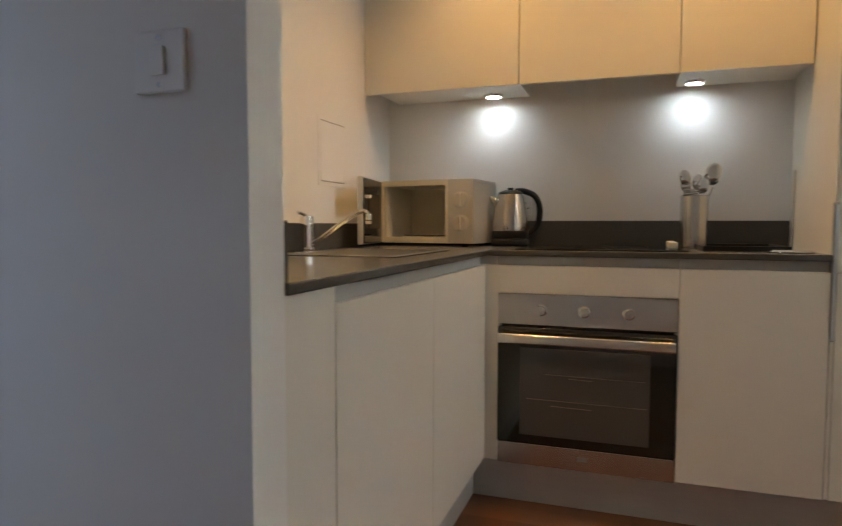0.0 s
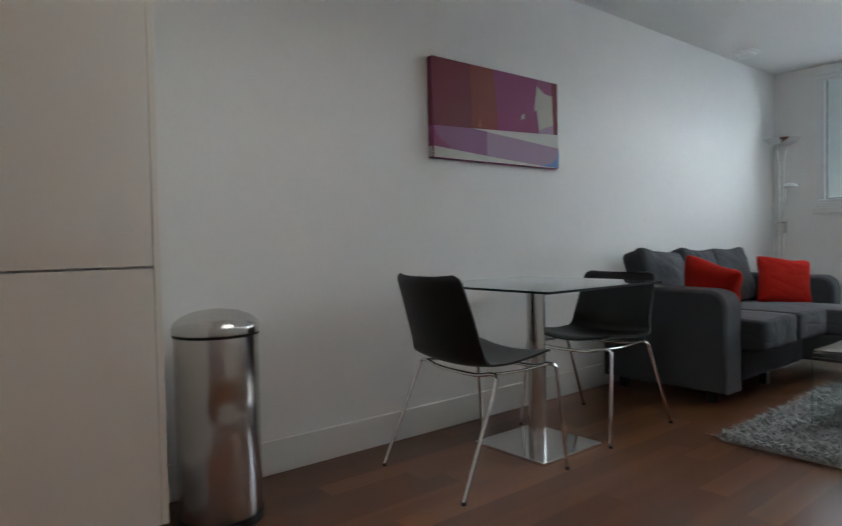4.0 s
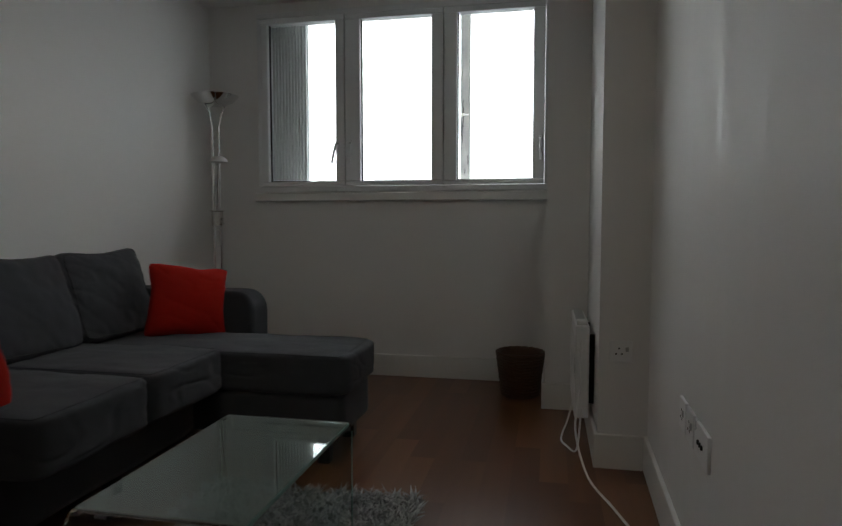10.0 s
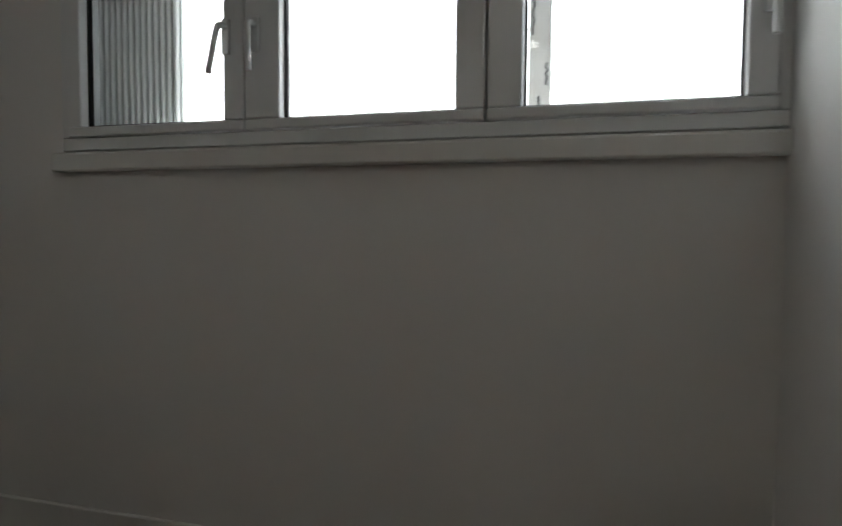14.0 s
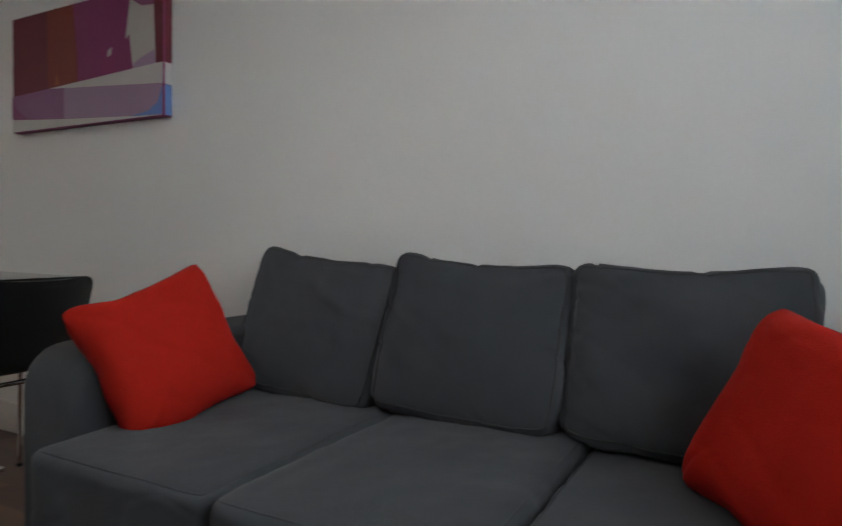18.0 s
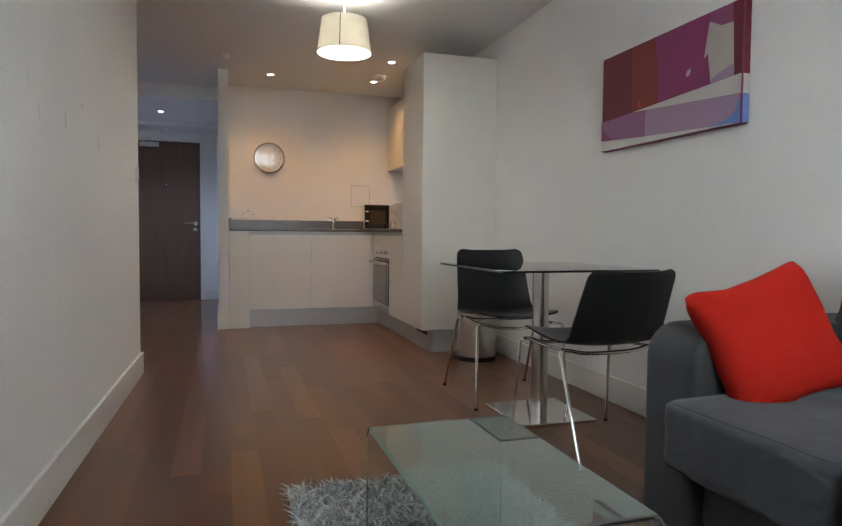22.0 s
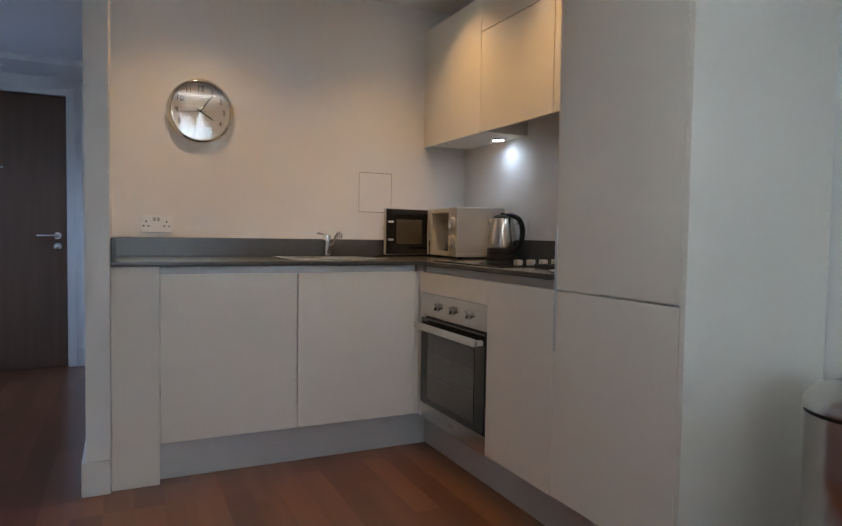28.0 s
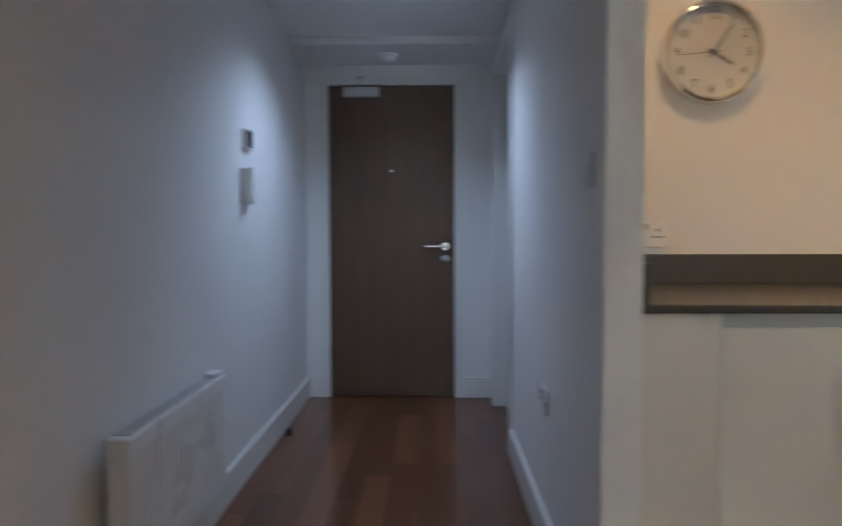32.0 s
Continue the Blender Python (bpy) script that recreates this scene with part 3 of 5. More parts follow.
tube(bm, [(0, 0.005, 0.116), (0.0, -0.03, 0.124), (0.0, -0.058, 0.129)], 0.006, 10, smooth=4)
part("lever", bm, CHROME, tap)

# oven run
oven = thing("built_in_oven", (0.947, -0.285, 0.164), "stainless steel built-in single oven with a black glass door", "oven")
OW = 0.2965
part("body", cuboid(-OW + 0.01, OW - 0.01, -0.285, 0.28, 0.0, 0.60), DARKGAP, oven)
part("control_panel", cuboid(-OW, OW, -0.300, -0.284, 0.502, 0.612, bevel=0.003), STEEL, oven)
part("base_trim", cuboid(-OW, OW, -0.300, -0.284, 0.002, 0.080, bevel=0.003), STEEL, oven)
part("badge", cuboid(-0.018, 0.018, -0.3015, -0.3005, 0.036, 0.052), material("grey_badge", (0.20, 0.19, 0.18), 0.4), oven, "small grey maker's badge")
odoor = part("door", cuboid(-OW, OW, -0.308, -0.284, 0.083, 0.496, bevel=0.004), BLACK_GLASS, oven, "black glass oven door")
# pane's base colour is raised to stand for the pale units mirrored in it
part("window_pane", cuboid(-0.215, 0.215, -0.3105, -0.3085, 0.115, 0.425, bevel=0.001), material("reflection_greyed_oven_window", (0.085, 0.080, 0.076), 0.06, coat=0.6), odoor, "dark tinted oven window, greyed by painted reflection")
for z, x0, x1 in ((0.335, -0.13, 0.20), (0.245, -0.19, 0.205), (0.225, -0.11, 0.03), (0.325, -0.05, 0.03)):
    bm = B()
    tube(bm, [(x0, -0.3115, z), (x1, -0.3115, z - 0.002)], 0.0012, 6)
    part("rack_wire", bm, material("dim_rack_wire", (0.22, 0.19, 0.16), 0.4, metal=0.7), odoor, "dim wire rack behind the glass")
bm = B()
box(bm, -0.290, 0.290, -0.352, -0.341, 0.443, 0.477, bevel=0.005, seg=3)
for x in (-0.277, 0.277):
    box(bm, x - 0.012, x + 0.012, -0.343, -0.309, 0.447, 0.473, bevel=0.004, seg=2)
part("handle", bm, STEEL, oven, "flat stainless bar handle")
for x in (-0.145, 0.0, 0.145):
    bm = B()
    lathe(bm, [(0.021, -0.300), (0.021, -0.304), (0.016, -0.306), (0.015, -0.322), (0.0, -0.323)], 24, at=(x, 0, 0.557), axis="y")
    part("knob", bm, STEEL, oven, "round silver control knob")
pan = thing("oven_filler", (0.947, -0.572, 0.776), "gloss cream filler panel above the oven", "cabinet panel")
part("panel", door_panel(-0.297, 0.297, -0.015, 0.012, 0.002, 0.0985), GLOSS, pan)
part("grip_channel", cuboid(-0.297, 0.297, 0.003, 0.012, 0.099, CT0 - 0.778), CHANNEL, pan, "dull grey grip channel")
cab = thing("base_cabinet", (1.456, -0.295, 0), "gloss cream base unit between oven and tall unit", "kitchen cabinet")
part("carcass", cuboid(-0.21, 0.21, -0.27, 0.29, 0.172, CT0 - 0.001), GLOSS, cab)
part("door", door_panel(-0.2105, 0.2105, -0.292, -0.271, 0.172, 0.8745), GLOSS, cab)
part("grip_channel", cuboid(-0.21, 0.21, -0.274, -0.2705, 0.8755, CT0 - 0.002), CHANNEL, cab, "dull grey grip channel")
cab = thing("tall_cabinet", (1.941, -0.294, 0), "tall gloss cream fridge housing with two doors", "kitchen cabinet")
part("carcass", cuboid(-0.270, 0.251, -0.27, 0.291, 0.174, 2.213), GLOSS, cab)
part("lower_door", door_panel(-0.260, 0.2505, -0.294, -0.271, 0.174, 0.873), GLOSS, cab)
part("upper_door", door_panel(-0.260, 0.2505, -0.294, -0.271, 0.879, 2.213), GLOSS, cab)
part("side_panel", door_panel(0.2525, 0.271, -0.294, 0.291, 0.174, 2.217), GLOSS, cab)
part("edge_strip", cuboid(-0.272, -0.2615, -0.292, -0.270, 0.174, 0.665, bevel=0.001), GLOSS, cab)
part("edge_strip", cuboid(-0.272, -0.2615, -0.292, -0.270, 1.085, 2.213, bevel=0.001), GLOSS, cab)
part("handle_strip", cuboid(-0.272, -0.261, -0.296, -0.270, 0.67, 1.08, bevel=0.002), ALU, cab, "satin aluminium finger-grip strip")

# wall units
UZ = 1.573
for x0, x1, mid in ((0.055, 0.660, False), (0.664, 1.244, True), (1.248, 1.667, False)):
    cab = thing("wall_cabinet", ((x0 + x1) / 2, -0.146, UZ), "gloss cream wall unit above the worktop", "kitchen cabinet", group="wall units")
    w = (x1 - x0) / 2
    top = 2.235 - UZ
    if mid:
        cab["label"] = "gloss cream wall unit hiding the extractor hood"
        part("carcass", cuboid(-w, w, -0.124, 0.142, 0.22, top), GLOSS, cab)
        part("hood", cuboid(-w + 0.02, w - 0.02, -0.12, 0.138, 0.17, 0.219), STEEL, cab, "steel extractor hood underside")
        part("door", door_panel(-w, w, -0.146, -0.125, -0.008, 0.482), GLOSS, cab)
        part("top_door", door_panel(-w, w, -0.146, -0.125, 0.486, top), GLOSS, cab)
    else:
        part("carcass", cuboid(-w, w, -0.124, 0.142, 0.0, top), GLOSS, cab)
        part("door", door_panel(-w, w, -0.146, -0.125, -0.008, top), GLOSS, cab)
    if x0 < 0.1:
        part("wall_filler", cuboid(-w - 0.053, -w - 0.001, -0.135, -0.118, -0.006, top), GLOSS, cab)
for x, y in UNDER_LAMPS:
    lamp = thing("under_cabinet_light", (x, y, UZ), "small round chrome under-cabinet light, lit", "light", group="under-cabinet lights")
    bm = B()
    lathe(bm, [(0.040, 0), (0.040, -0.006), (0.034, -0.012), (0.030, -0.012), (0.030, -0.002)], 28, close=True)
    part("rim", bm, CHROME, lamp)
    bm = B()
    lathe(bm, [(0.030, -0.004), (0.029, -0.008), (0.0, -0.0085)], 24)
    part("lens", bm, GLOW_COOL, lamp, "glowing lens")

# things on the worktop
SWITCH_GREY = material("grey_socket_rocker", (0.45, 0.45, 0.44), 0.4)
mw = thing("microwave", (0.285, -0.150, CT1), "silver microwave oven with its door standing open", "microwave", rz=-7)
bm = B()
box(bm, -0.2, 0.222, -0.135, 0.135, 0.26, 0.275, bevel=0.003)
box(bm, -0.2, 0.222, -0.135, 0.135, 0.012, 0.030, bevel=0.003)
box(bm, -0.2, -0.185, -0.135, 0.135, 0.030, 0.26)
box(bm, 0.113, 0.222, -0.134, 0.135, 0.030, 0.26)
box(bm, -0.185, 0.113, 0.115, 0.135, 0.030, 0.26)
MW = material("pale_silver_microwave_paint", (0.60, 0.59, 0.57), 0.34, metal=0.35, vary=0.03, scale=10)
part("casing", bm, MW, mw)
bm = B()
box(bm, -0.183, 0.111, -0.132, 0.112, 0.031, 0.036)
box(bm, -0.183, -0.178, -0.132, 0.112, 0.036, 0.25)
box(bm, 0.106, 0.111, -0.132, 0.112, 0.036, 0.25)
box(bm, -0.178, 0.106, 0.105, 0.112, 0.036, 0.25)
box(bm, -0.183, 0.111, -0.132, 0.112, 0.25, 0.258)
part("cavity", bm, CREAM, mw, "cream enamel oven cavity")
bm = B()
for a in ((-0.2, -0.186, 0.013, 0.274), (0.098, 0.112, 0.013, 0.274), (-0.186, 0.098, 0.252, 0.274), (-0.186, 0.098, 0.013, 0.034)):
    box(bm, a[0], a[1], -0.139, -0.1345, a[2], a[3])
part("front_frame", bm, CREAM, mw)
part("control_panel", cuboid(0.1125, 0.222, -0.142, -0.134, 0.013, 0.274, bevel=0.002), MW, mw)
for z in (0.19, 0.095):
    bm = B()
    lathe(bm, [(0.036, -0.142), (0.036, -0.148), (0.031, -0.149), (0.029, -0.154), (0.0, -0.155)], 32, at=(0.168, 0, z), axis="y")
    box(bm, 0.163, 0.173, -0.165, -0.150, z - 0.026, z + 0.026, bevel=0.003)
    part("dial", bm, MW, mw, "silver rotary dial")
bm = B()
lathe(bm, [(0.10, 0.040), (0.105, 0.043), (0.105, 0.047), (0.0, 0.048)], 32, at=(-0.045, 0, 0))
part("turntable", bm, GLASS, mw)
for x in (-0.17, 0.17):
    for y in (-0.1, 0.1):
        bm = B()
        lathe(bm, [(0.012, 0), (0.012, 0.012)], 12, at=(x, y, 0))
        part("foot", bm, BLACK, mw)


def swing(bm):
    bmesh.ops.transform(bm, matrix=pose(-0.198, -0.145, 0.012, 0, 0, -74), verts=bm.verts[:])
    return bm


md = part("door", swing(cuboid(0.0, 0.30, -0.022, 0.0, 0.0, 0.262, bevel=0.003)), MW, mw, "open silver door with a black inner face")
part("inner_face", swing(cuboid(0.018, 0.298, 0.0005, 0.006, 0.005, 0.257, bevel=0.002)), BLACK_GLASS, md, "glossy black inner face")
part("mesh_window", swing(cuboid(0.06, 0.235, 0.0065, 0.008, 0.06, 0.20)), material("brown_mesh_window", (0.10, 0.075, 0.05), 0.25, vary=0.3, scale=300), md, "brown perforated window")
for z in (0.085, 0.185):
    part("latch", swing(cuboid(0.262, 0.29, 0.006, 0.026, z - 0.006, z + 0.006, bevel=0.002)), WHITE_PLASTIC, md, "white plastic latch hook")

kettle = thing("kettle", (0.598, -0.105, CT1 + 0.006), "brushed steel cordless kettle with a black handle", "kettle", rz=20)
bm = B()
lathe(bm, [(0.078, 0), (0.080, 0.004), (0.080, 0.02), (0.074, 0.026)], 36)
part("base", bm, BLACK, kettle, "black plastic power base")
bm = B()
lathe(bm, [(0.074, 0.027), (0.077, 0.032), (0.077, 0.055), (0.075, 0.058)], 36)
part("collar", bm, BLACK, kettle)
bm = B()
lathe(bm, [(0.075, 0.058), (0.077, 0.08), (0.074, 0.12), (0.066, 0.17), (0.056, 0.205), (0.052, 0.212)], 40)
part("body", bm, STEEL, kettle)
bm = B()
lathe(bm, [(0.052, 0.212), (0.048, 0.222), (0.030, 0.229), (0.012, 0.231), (0.012, 0.24), (0.0, 0.242)], 32)
part("lid", bm, BLACK, kettle)
bm = B()
tube(bm, [(0.02, 0, 0.225), (0.06, 0, 0.226), (0.105, 0, 0.205), (0.125, 0, 0.16), (0.122, 0, 0.10), (0.10, 0, 0.06), (0.074, 0, 0.045)], 0.013, 12, smooth=6)
part("handle", bm, BLACK, kettle, "curved black handle")
bm = B()
tube(bm, [(-0.05, 0, 0.165), (-0.075, 0, 0.19), (-0.085, 0, 0.203)], 0.014, 10, radii=[0.02, 0.015, 0.009])
part("spout", bm, STEEL, kettle)

hob = thing("hob", (0.985, -0.31, CT1), "black ceramic hob with four silver knobs set in the worktop", "hob")
part("glass_top", cuboid(-0.285, 0.285, -0.245, 0.235, 0.0005, 0.006, bevel=0.002), BLACK_GLASS, hob)
for y in (-0.125, -0.062, 0.001, 0.064):
    bm = cuboid(0.231, 0.259, y - 0.0145, y + 0.0145, 0.0065, 0.030, bevel=0.004)
    part("knob", bm, SILVER, hob, "square silver knob")
RING = material("grey_hob_ring", (0.05, 0.05, 0.05), 0.2)
for x, y, r in ((-0.15, -0.12, 0.09), (-0.15, 0.11, 0.075), (0.07, -0.12, 0.075), (0.07, 0.11, 0.09)):
    bm = B()
    lathe(bm, [(r, 0.0062), (r, 0.0068), (r - 0.004, 0.0068), (r - 0.004, 0.0062)], 40, at=(x, y, 0), close=True)
    part("ring_mark", bm, RING, hob)

pot = thing("utensil_holder", (1.318, -0.130, CT1), "tall steel pot holding steel kitchen utensils", "utensil holder")
bm = B()
lathe(bm, [(0.0, 0.004), (0.048, 0.004), (0.05, 0.0), (0.05, 0.20), (0.052, 0.203), (0.048, 0.203), (0.047, 0.01)], 32)
part("pot", bm, STEEL, pot)
random.seed(5)
for k, (dx, dy, h, kind) in enumerate(((-0.036, 0.0, 0.272, "spoon"), (0.062, -0.01, 0.282, "spoon"), (0.012, 0.02, 0.256, "slotted"), (-0.012, -0.02, 0.24, "masher"), (-0.03, 0.025, 0.245, "slotted"), (0.028, -0.03, 0.238, "slotted"))):
    bm = B()
    tube(bm, [(dx * 0.3, dy * 0.3, 0.01), (dx * 0.7, dy * 0.7, 0.18), (dx, dy, h - 0.05)], 0.005, 8)
    if kind == "masher":
        for q in range(5):
            tube(bm, [(dx - 0.03, dy, h - 0.05 + q * 0.008), (dx + 0.03, dy, h - 0.046 + q * 0.008)], 0.003, 6)
    else:
        bmesh.ops.create_uvsphere(bm, u_segments=18, v_segments=10, radius=1.0, matrix=Matrix.Translation((dx, dy, h)) @ pose(0, 0, 0, 8, 10 * (1 if dx > 0 else -1), 0) @ Matrix.Diagonal(((0.031, 0.009, 0.043, 1) if dx > 0.05 else (0.020, 0.007, 0.030, 1))))
    part("utensil", bm, CHROME, pot, {"spoon": "steel serving spoon", "slotted": "steel slotted turner", "masher": "steel masher"}[kind])

roll = thing("paper_roll_holder", (1.585, -0.47, CT1), "empty chrome kitchen-roll holder with a thin upright rod", "roll holder")
bm = B()
lathe(bm, [(0.062, 0), (0.064, 0.004), (0.058, 0.009), (0.0, 0.010)], 32)
part("base", bm, CHROME, roll)
bm = B()
tube(bm, [(0, 0, 0.01), (0, 0, 0.265)], 0.004, 10)
part("rod", bm, CHROME, roll)
tray = thing("black_tray", (1.46, -0.25, CT1), "shallow black tray lying on the worktop", "tray")
bm = B()
box(bm, -0.13, 0.13, -0.17, 0.17, 0.0005, 0.008, bevel=0.003)
part("base", bm, BLACK, tray)
bm = B()
for a in ((-0.135, 0.135, -0.175, -0.165), (-0.135, 0.135, 0.165, 0.175), (-0.135, -0.125, -0.165, 0.165), (0.125, 0.135, -0.165, 0.165)):
    box(bm, *a, 0.001, 0.018, bevel=0.002)
part("rim", bm, BLACK, tray)


# ---- wall plates ----
def wall_plate(name, at, rz, w, h, kind, label, group=""):
    """A plate on a wall whose face looks along local -y."""
    ob = thing(name, at, label, "socket" if kind != "switch" else "switch", rz=rz, group=group)
    part("plate", cuboid(-w / 2, w / 2, -0.009, 0, -h / 2, h / 2, bevel=0.003), WHITE_PLASTIC, ob)
    if kind == "switch":
        part("rocker", cuboid(-0.012, 0.012, -0.014, -0.0092, -0.02, 0.02, bevel=0.002), WHITE_PLASTIC, ob)
        for z in (-0.032, 0.032):
            bm = B()
            lathe(bm, [(0.004, -0.0092), (0.003, -0.0105), (0, -0.0105)], 12, at=(0, 0, z), axis="y")
            part("screw", bm, ALU, ob)
    elif kind == "double":
        for s in (-1, 1):
            part("rocker", cuboid(s * 0.009 - 0.006, s * 0.009 + 0.006, -0.013, -0.0092, 0.014, 0.032, bevel=0.001), SWITCH_GREY, ob)
            for dx, dz, sw, sh in ((0, 0.012, 0.005, 0.010), (-0.011, -0.010, 0.008, 0.006), (0.011, -0.010, 0.008, 0.006)):
                part("pin_hole", cuboid(s * 0.047 + dx - sw / 2, s * 0.047 + dx + sw / 2, -0.0098, -0.0091, dz - sh / 2, dz + sh / 2), DARKGAP, ob)
    elif kind == "media":
        for dx in (-0.02, 0.0, 0.02):
            bm = B()
            lathe(bm, [(0.006, -0.0091), (0.006, -0.013), (0.003, -0.013)], 12, at=(dx, 0, 0), axis="y")
            part("connector", bm, DARKGAP, ob)
    elif kind == "single":
        part("rocker", cuboid(0.016, 0.028, -0.013, -0.0092, 0.0, 0.018, bevel=0.001), SWITCH_GREY, ob)
        for dx, dz in ((-0.008, 0.012), (-0.019, -0.010), (0.003, -0.010)):
            part("pin_hole", cuboid(dx - 0.003, dx + 0.003, -0.0098, -0.0091, dz - 0.003, dz + 0.003), DARKGAP, ob)
    return ob


wall_plate("wall_socket", (0.0, -1.744, 1.087), 90, 0.146, 0.086, "double", "white double wall socket above the worktop")
wall_plate("light_switch", (0.472, POUT, 1.243), 0, 0.086, 0.086, "switch", "white single light switch on the hall wall")
wall_plate("light_switch", (2.475, side(2.475), 1.235), 180, 0.086, 0.086, "switch", "white light switch at the end of the side wall")
wall_plate("wall_socket", (5.7, side(5.7), 0.455), 178.5, 0.086, 0.086, "single", "white wall plate low on the side wall", "plates on the side wall")
wall_plate("wall_socket", (5.592, side(5.592), 0.455), 178.5, 0.086, 0.086, "single", "white wall plate low on the side wall", "plates on the side wall")
wall_plate("wall_socket", (5.46, side(5.46), 0.455), 178.5, 0.146, 0.086, "media", "white aerial and data plate low on the side wall", "plates on the side wall")
wall_plate("wall_socket", (B1X, -2.487, 0.472), -90, 0.086, 0.086, "single", "white switched spur outlet on the boxing")
wall_plate("wall_socket", (-0.12, POUT, 0.52), 0, 0.146, 0.086, "double", "white double socket low on the hall wall")
wall_plate("wall_socket", (0.60, -0.0, 1.10), 0, 0.146, 0.086, "double", "white double socket on the splashback wall behind the kettle")

acc = thing("access_panel", (0.0, -0.586, 1.291), "flush cream access hatch in the kitchen wall", "access panel")
bm = B()
for a in ((-0.115, 0.115, -0.128, -0.113), (-0.115, 0.115, 0.113, 0.128), (-0.115, -0.1, -0.113, 0.113), (0.1, 0.115, -0.113, 0.113)):
    box(bm, 0.0, 0.003, *a)
part("frame", bm, WALL, acc)
part("door", cuboid(0.0, 0.004, -0.0975, 0.0975, -0.1105, 0.1105, bevel=0.001), WALL, acc)
bm = B()
for a in ((-0.1, 0.1, 0.1105, 0.113), (-0.1, 0.1, -0.113, -0.1105), (0.0975, 0.1, -0.1105, 0.1105), (-0.1, -0.0975, -0.1105, 0.1105)):
    box(bm, 0.0, 0.0015, *a)
part("gap", bm, material("rusty_shadow_line", (0.16, 0.11, 0.07), 0.8), acc)

# ---- clock ----
clock = thing("wall_clock", (0.0125, -1.540, 1.655), "round chrome-rimmed wall clock, white dial greyed by painted reflection, showing five past four", "clock", ry=92.6)
R = 0.160
bm = B()
lathe(bm, [(R - 0.018, 0.0), (R, 0.0), (R, 0.022), (R - 0.006, 0.034), (R - 0.014, 0.036), (R - 0.020, 0.028), (R - 0.020, 0.012)], 64, close=True)
part("rim", bm, CHROME, clock)
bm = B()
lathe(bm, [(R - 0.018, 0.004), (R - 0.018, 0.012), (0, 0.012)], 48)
# grey-blue dial colour holds the dim room's reflection in the glass
part("dial", bm, material("reflection_greyed_clock_dial", (0.46, 0.47, 0.53), 0.5, vary=0.02), clock)
INK = material("black_clock_ink", (0.015, 0.015, 0.018), 0.5)


def text_part(body, size, at, parent, mat, turn=None):
    cu = bpy.data.curves.new("lettering", "FONT")
    cu.body, cu.size, cu.align_x, cu.align_y, cu.extrude = body, size, "CENTER", "CENTER", 0.0003
    tmp = bpy.data.objects.new("lettering_tmp", cu)
    scene.collection.objects.link(tmp)
    me = bpy.data.meshes.new_from_object(tmp.evaluated_get(bpy.context.evaluated_depsgraph_get()))
    bpy.data.objects.remove(tmp)
    me.materials.clear()
    me.materials.append(mat)
    me.transform((turn or Matrix.Identity(4)))
    me.transform(Matrix.Translation(at))
    ob = new("numeral", me)
    ob.parent = parent
    return ob


# in the clock's own axes, +z leaves the wall, -x points up, +y points to the right as seen
UPRIGHT = pose(0, 0, 0, 0, 0, 90)
for h in range(1, 13):
    an = radians(30 * h)
    text_part(str(h), 0.038, (-0.112 * math.cos(an), 0.112 * math.sin(an), 0.0128), clock, INK, UPRIGHT)
for h in range(60):
    an = radians(6 * h)
    if h % 5:
        continue
    c, s = -math.cos(an), math.sin(an)
    bm = B()
    lathe(bm, [(0.0022, 0.0122), (0.0022, 0.0128), (0, 0.0128)], 8, at=(0.138 * c, 0.138 * s, 0))
    part("minute_mark", bm, INK, clock)


def hand_piece(deg, length, width, z, tail):
    bm = cuboid(-length, tail, -width / 2, width / 2, z, z + 0.0012)
    bmesh.ops.transform(bm, matrix=pose(0, 0, 0, 0, 0, -deg), verts=bm.verts[:])
    return bm


part("hour_pointer", hand_piece(122, 0.070, 0.006, 0.015, 0.018), INK, clock)
part("minute_pointer", hand_piece(34, 0.100, 0.005, 0.017, 0.02), INK, clock)
part("second_pointer", hand_piece(265, 0.105, 0.0016, 0.019, 0.03), INK, clock)
bm = B()
lathe(bm, [(0.006, 0.013), (0.006, 0.021), (0, 0.021)], 14)
part("hub", bm, INK, clock)
bm = B()
lathe(bm, [(R - 0.020, 0.024), (R - 0.05, 0.0252), (R - 0.09, 0.0262), (0, 0.0268)], 48)
glass = part("glass", bm, CLOCK_GLASS, clock, "domed clear clock glass")
glass.visible_shadow = False


# ---- ceiling fittings ----
def downlight(x, y, mat, label, group="ceiling downlights", z=CEIL):
    ob = thing("downlight", (x, y, z), label, "light", group=group)
    bm = B()
    lathe(bm, [(0.036, 0), (0.036, -0.004), (0.028, -0.006), (0.024, -0.002), (0.024, 0.0)], 28, close=True)
    part("bezel", bm, SATIN, ob)
    bm = B()
    lathe(bm, [(0.024, -0.0015), (0.0, -0.002)], 24)
    part("lamp_face", bm, mat, ob, "glowing lamp face")


for x, y in DOWNLIGHTS:
    downlight(x, y, GLOW, "small round recessed ceiling downlight, lit warm")
downlight(*HALL_DOWNLIGHT, GLOW_COOL, "small round recessed hall downlight, lit cool white", z=HALLCEIL)


def detector(name, x, y, z, r, label):
    ob = thing(name, (x, y, z), label, "detector")
    bm = B()
    lathe(bm, [(r, 0), (r, -0.012), (r * 0.92, -0.016)], 32)
    part("base", bm, WHITE_PLASTIC, ob)
    bm = B()
    lathe(bm, [(r * 0.78, -0.016), (r * 0.78, -0.030), (r * 0.55, -0.042), (0, -0.044)], 32)
    part("cover", bm, WHITE_PLASTIC, ob)


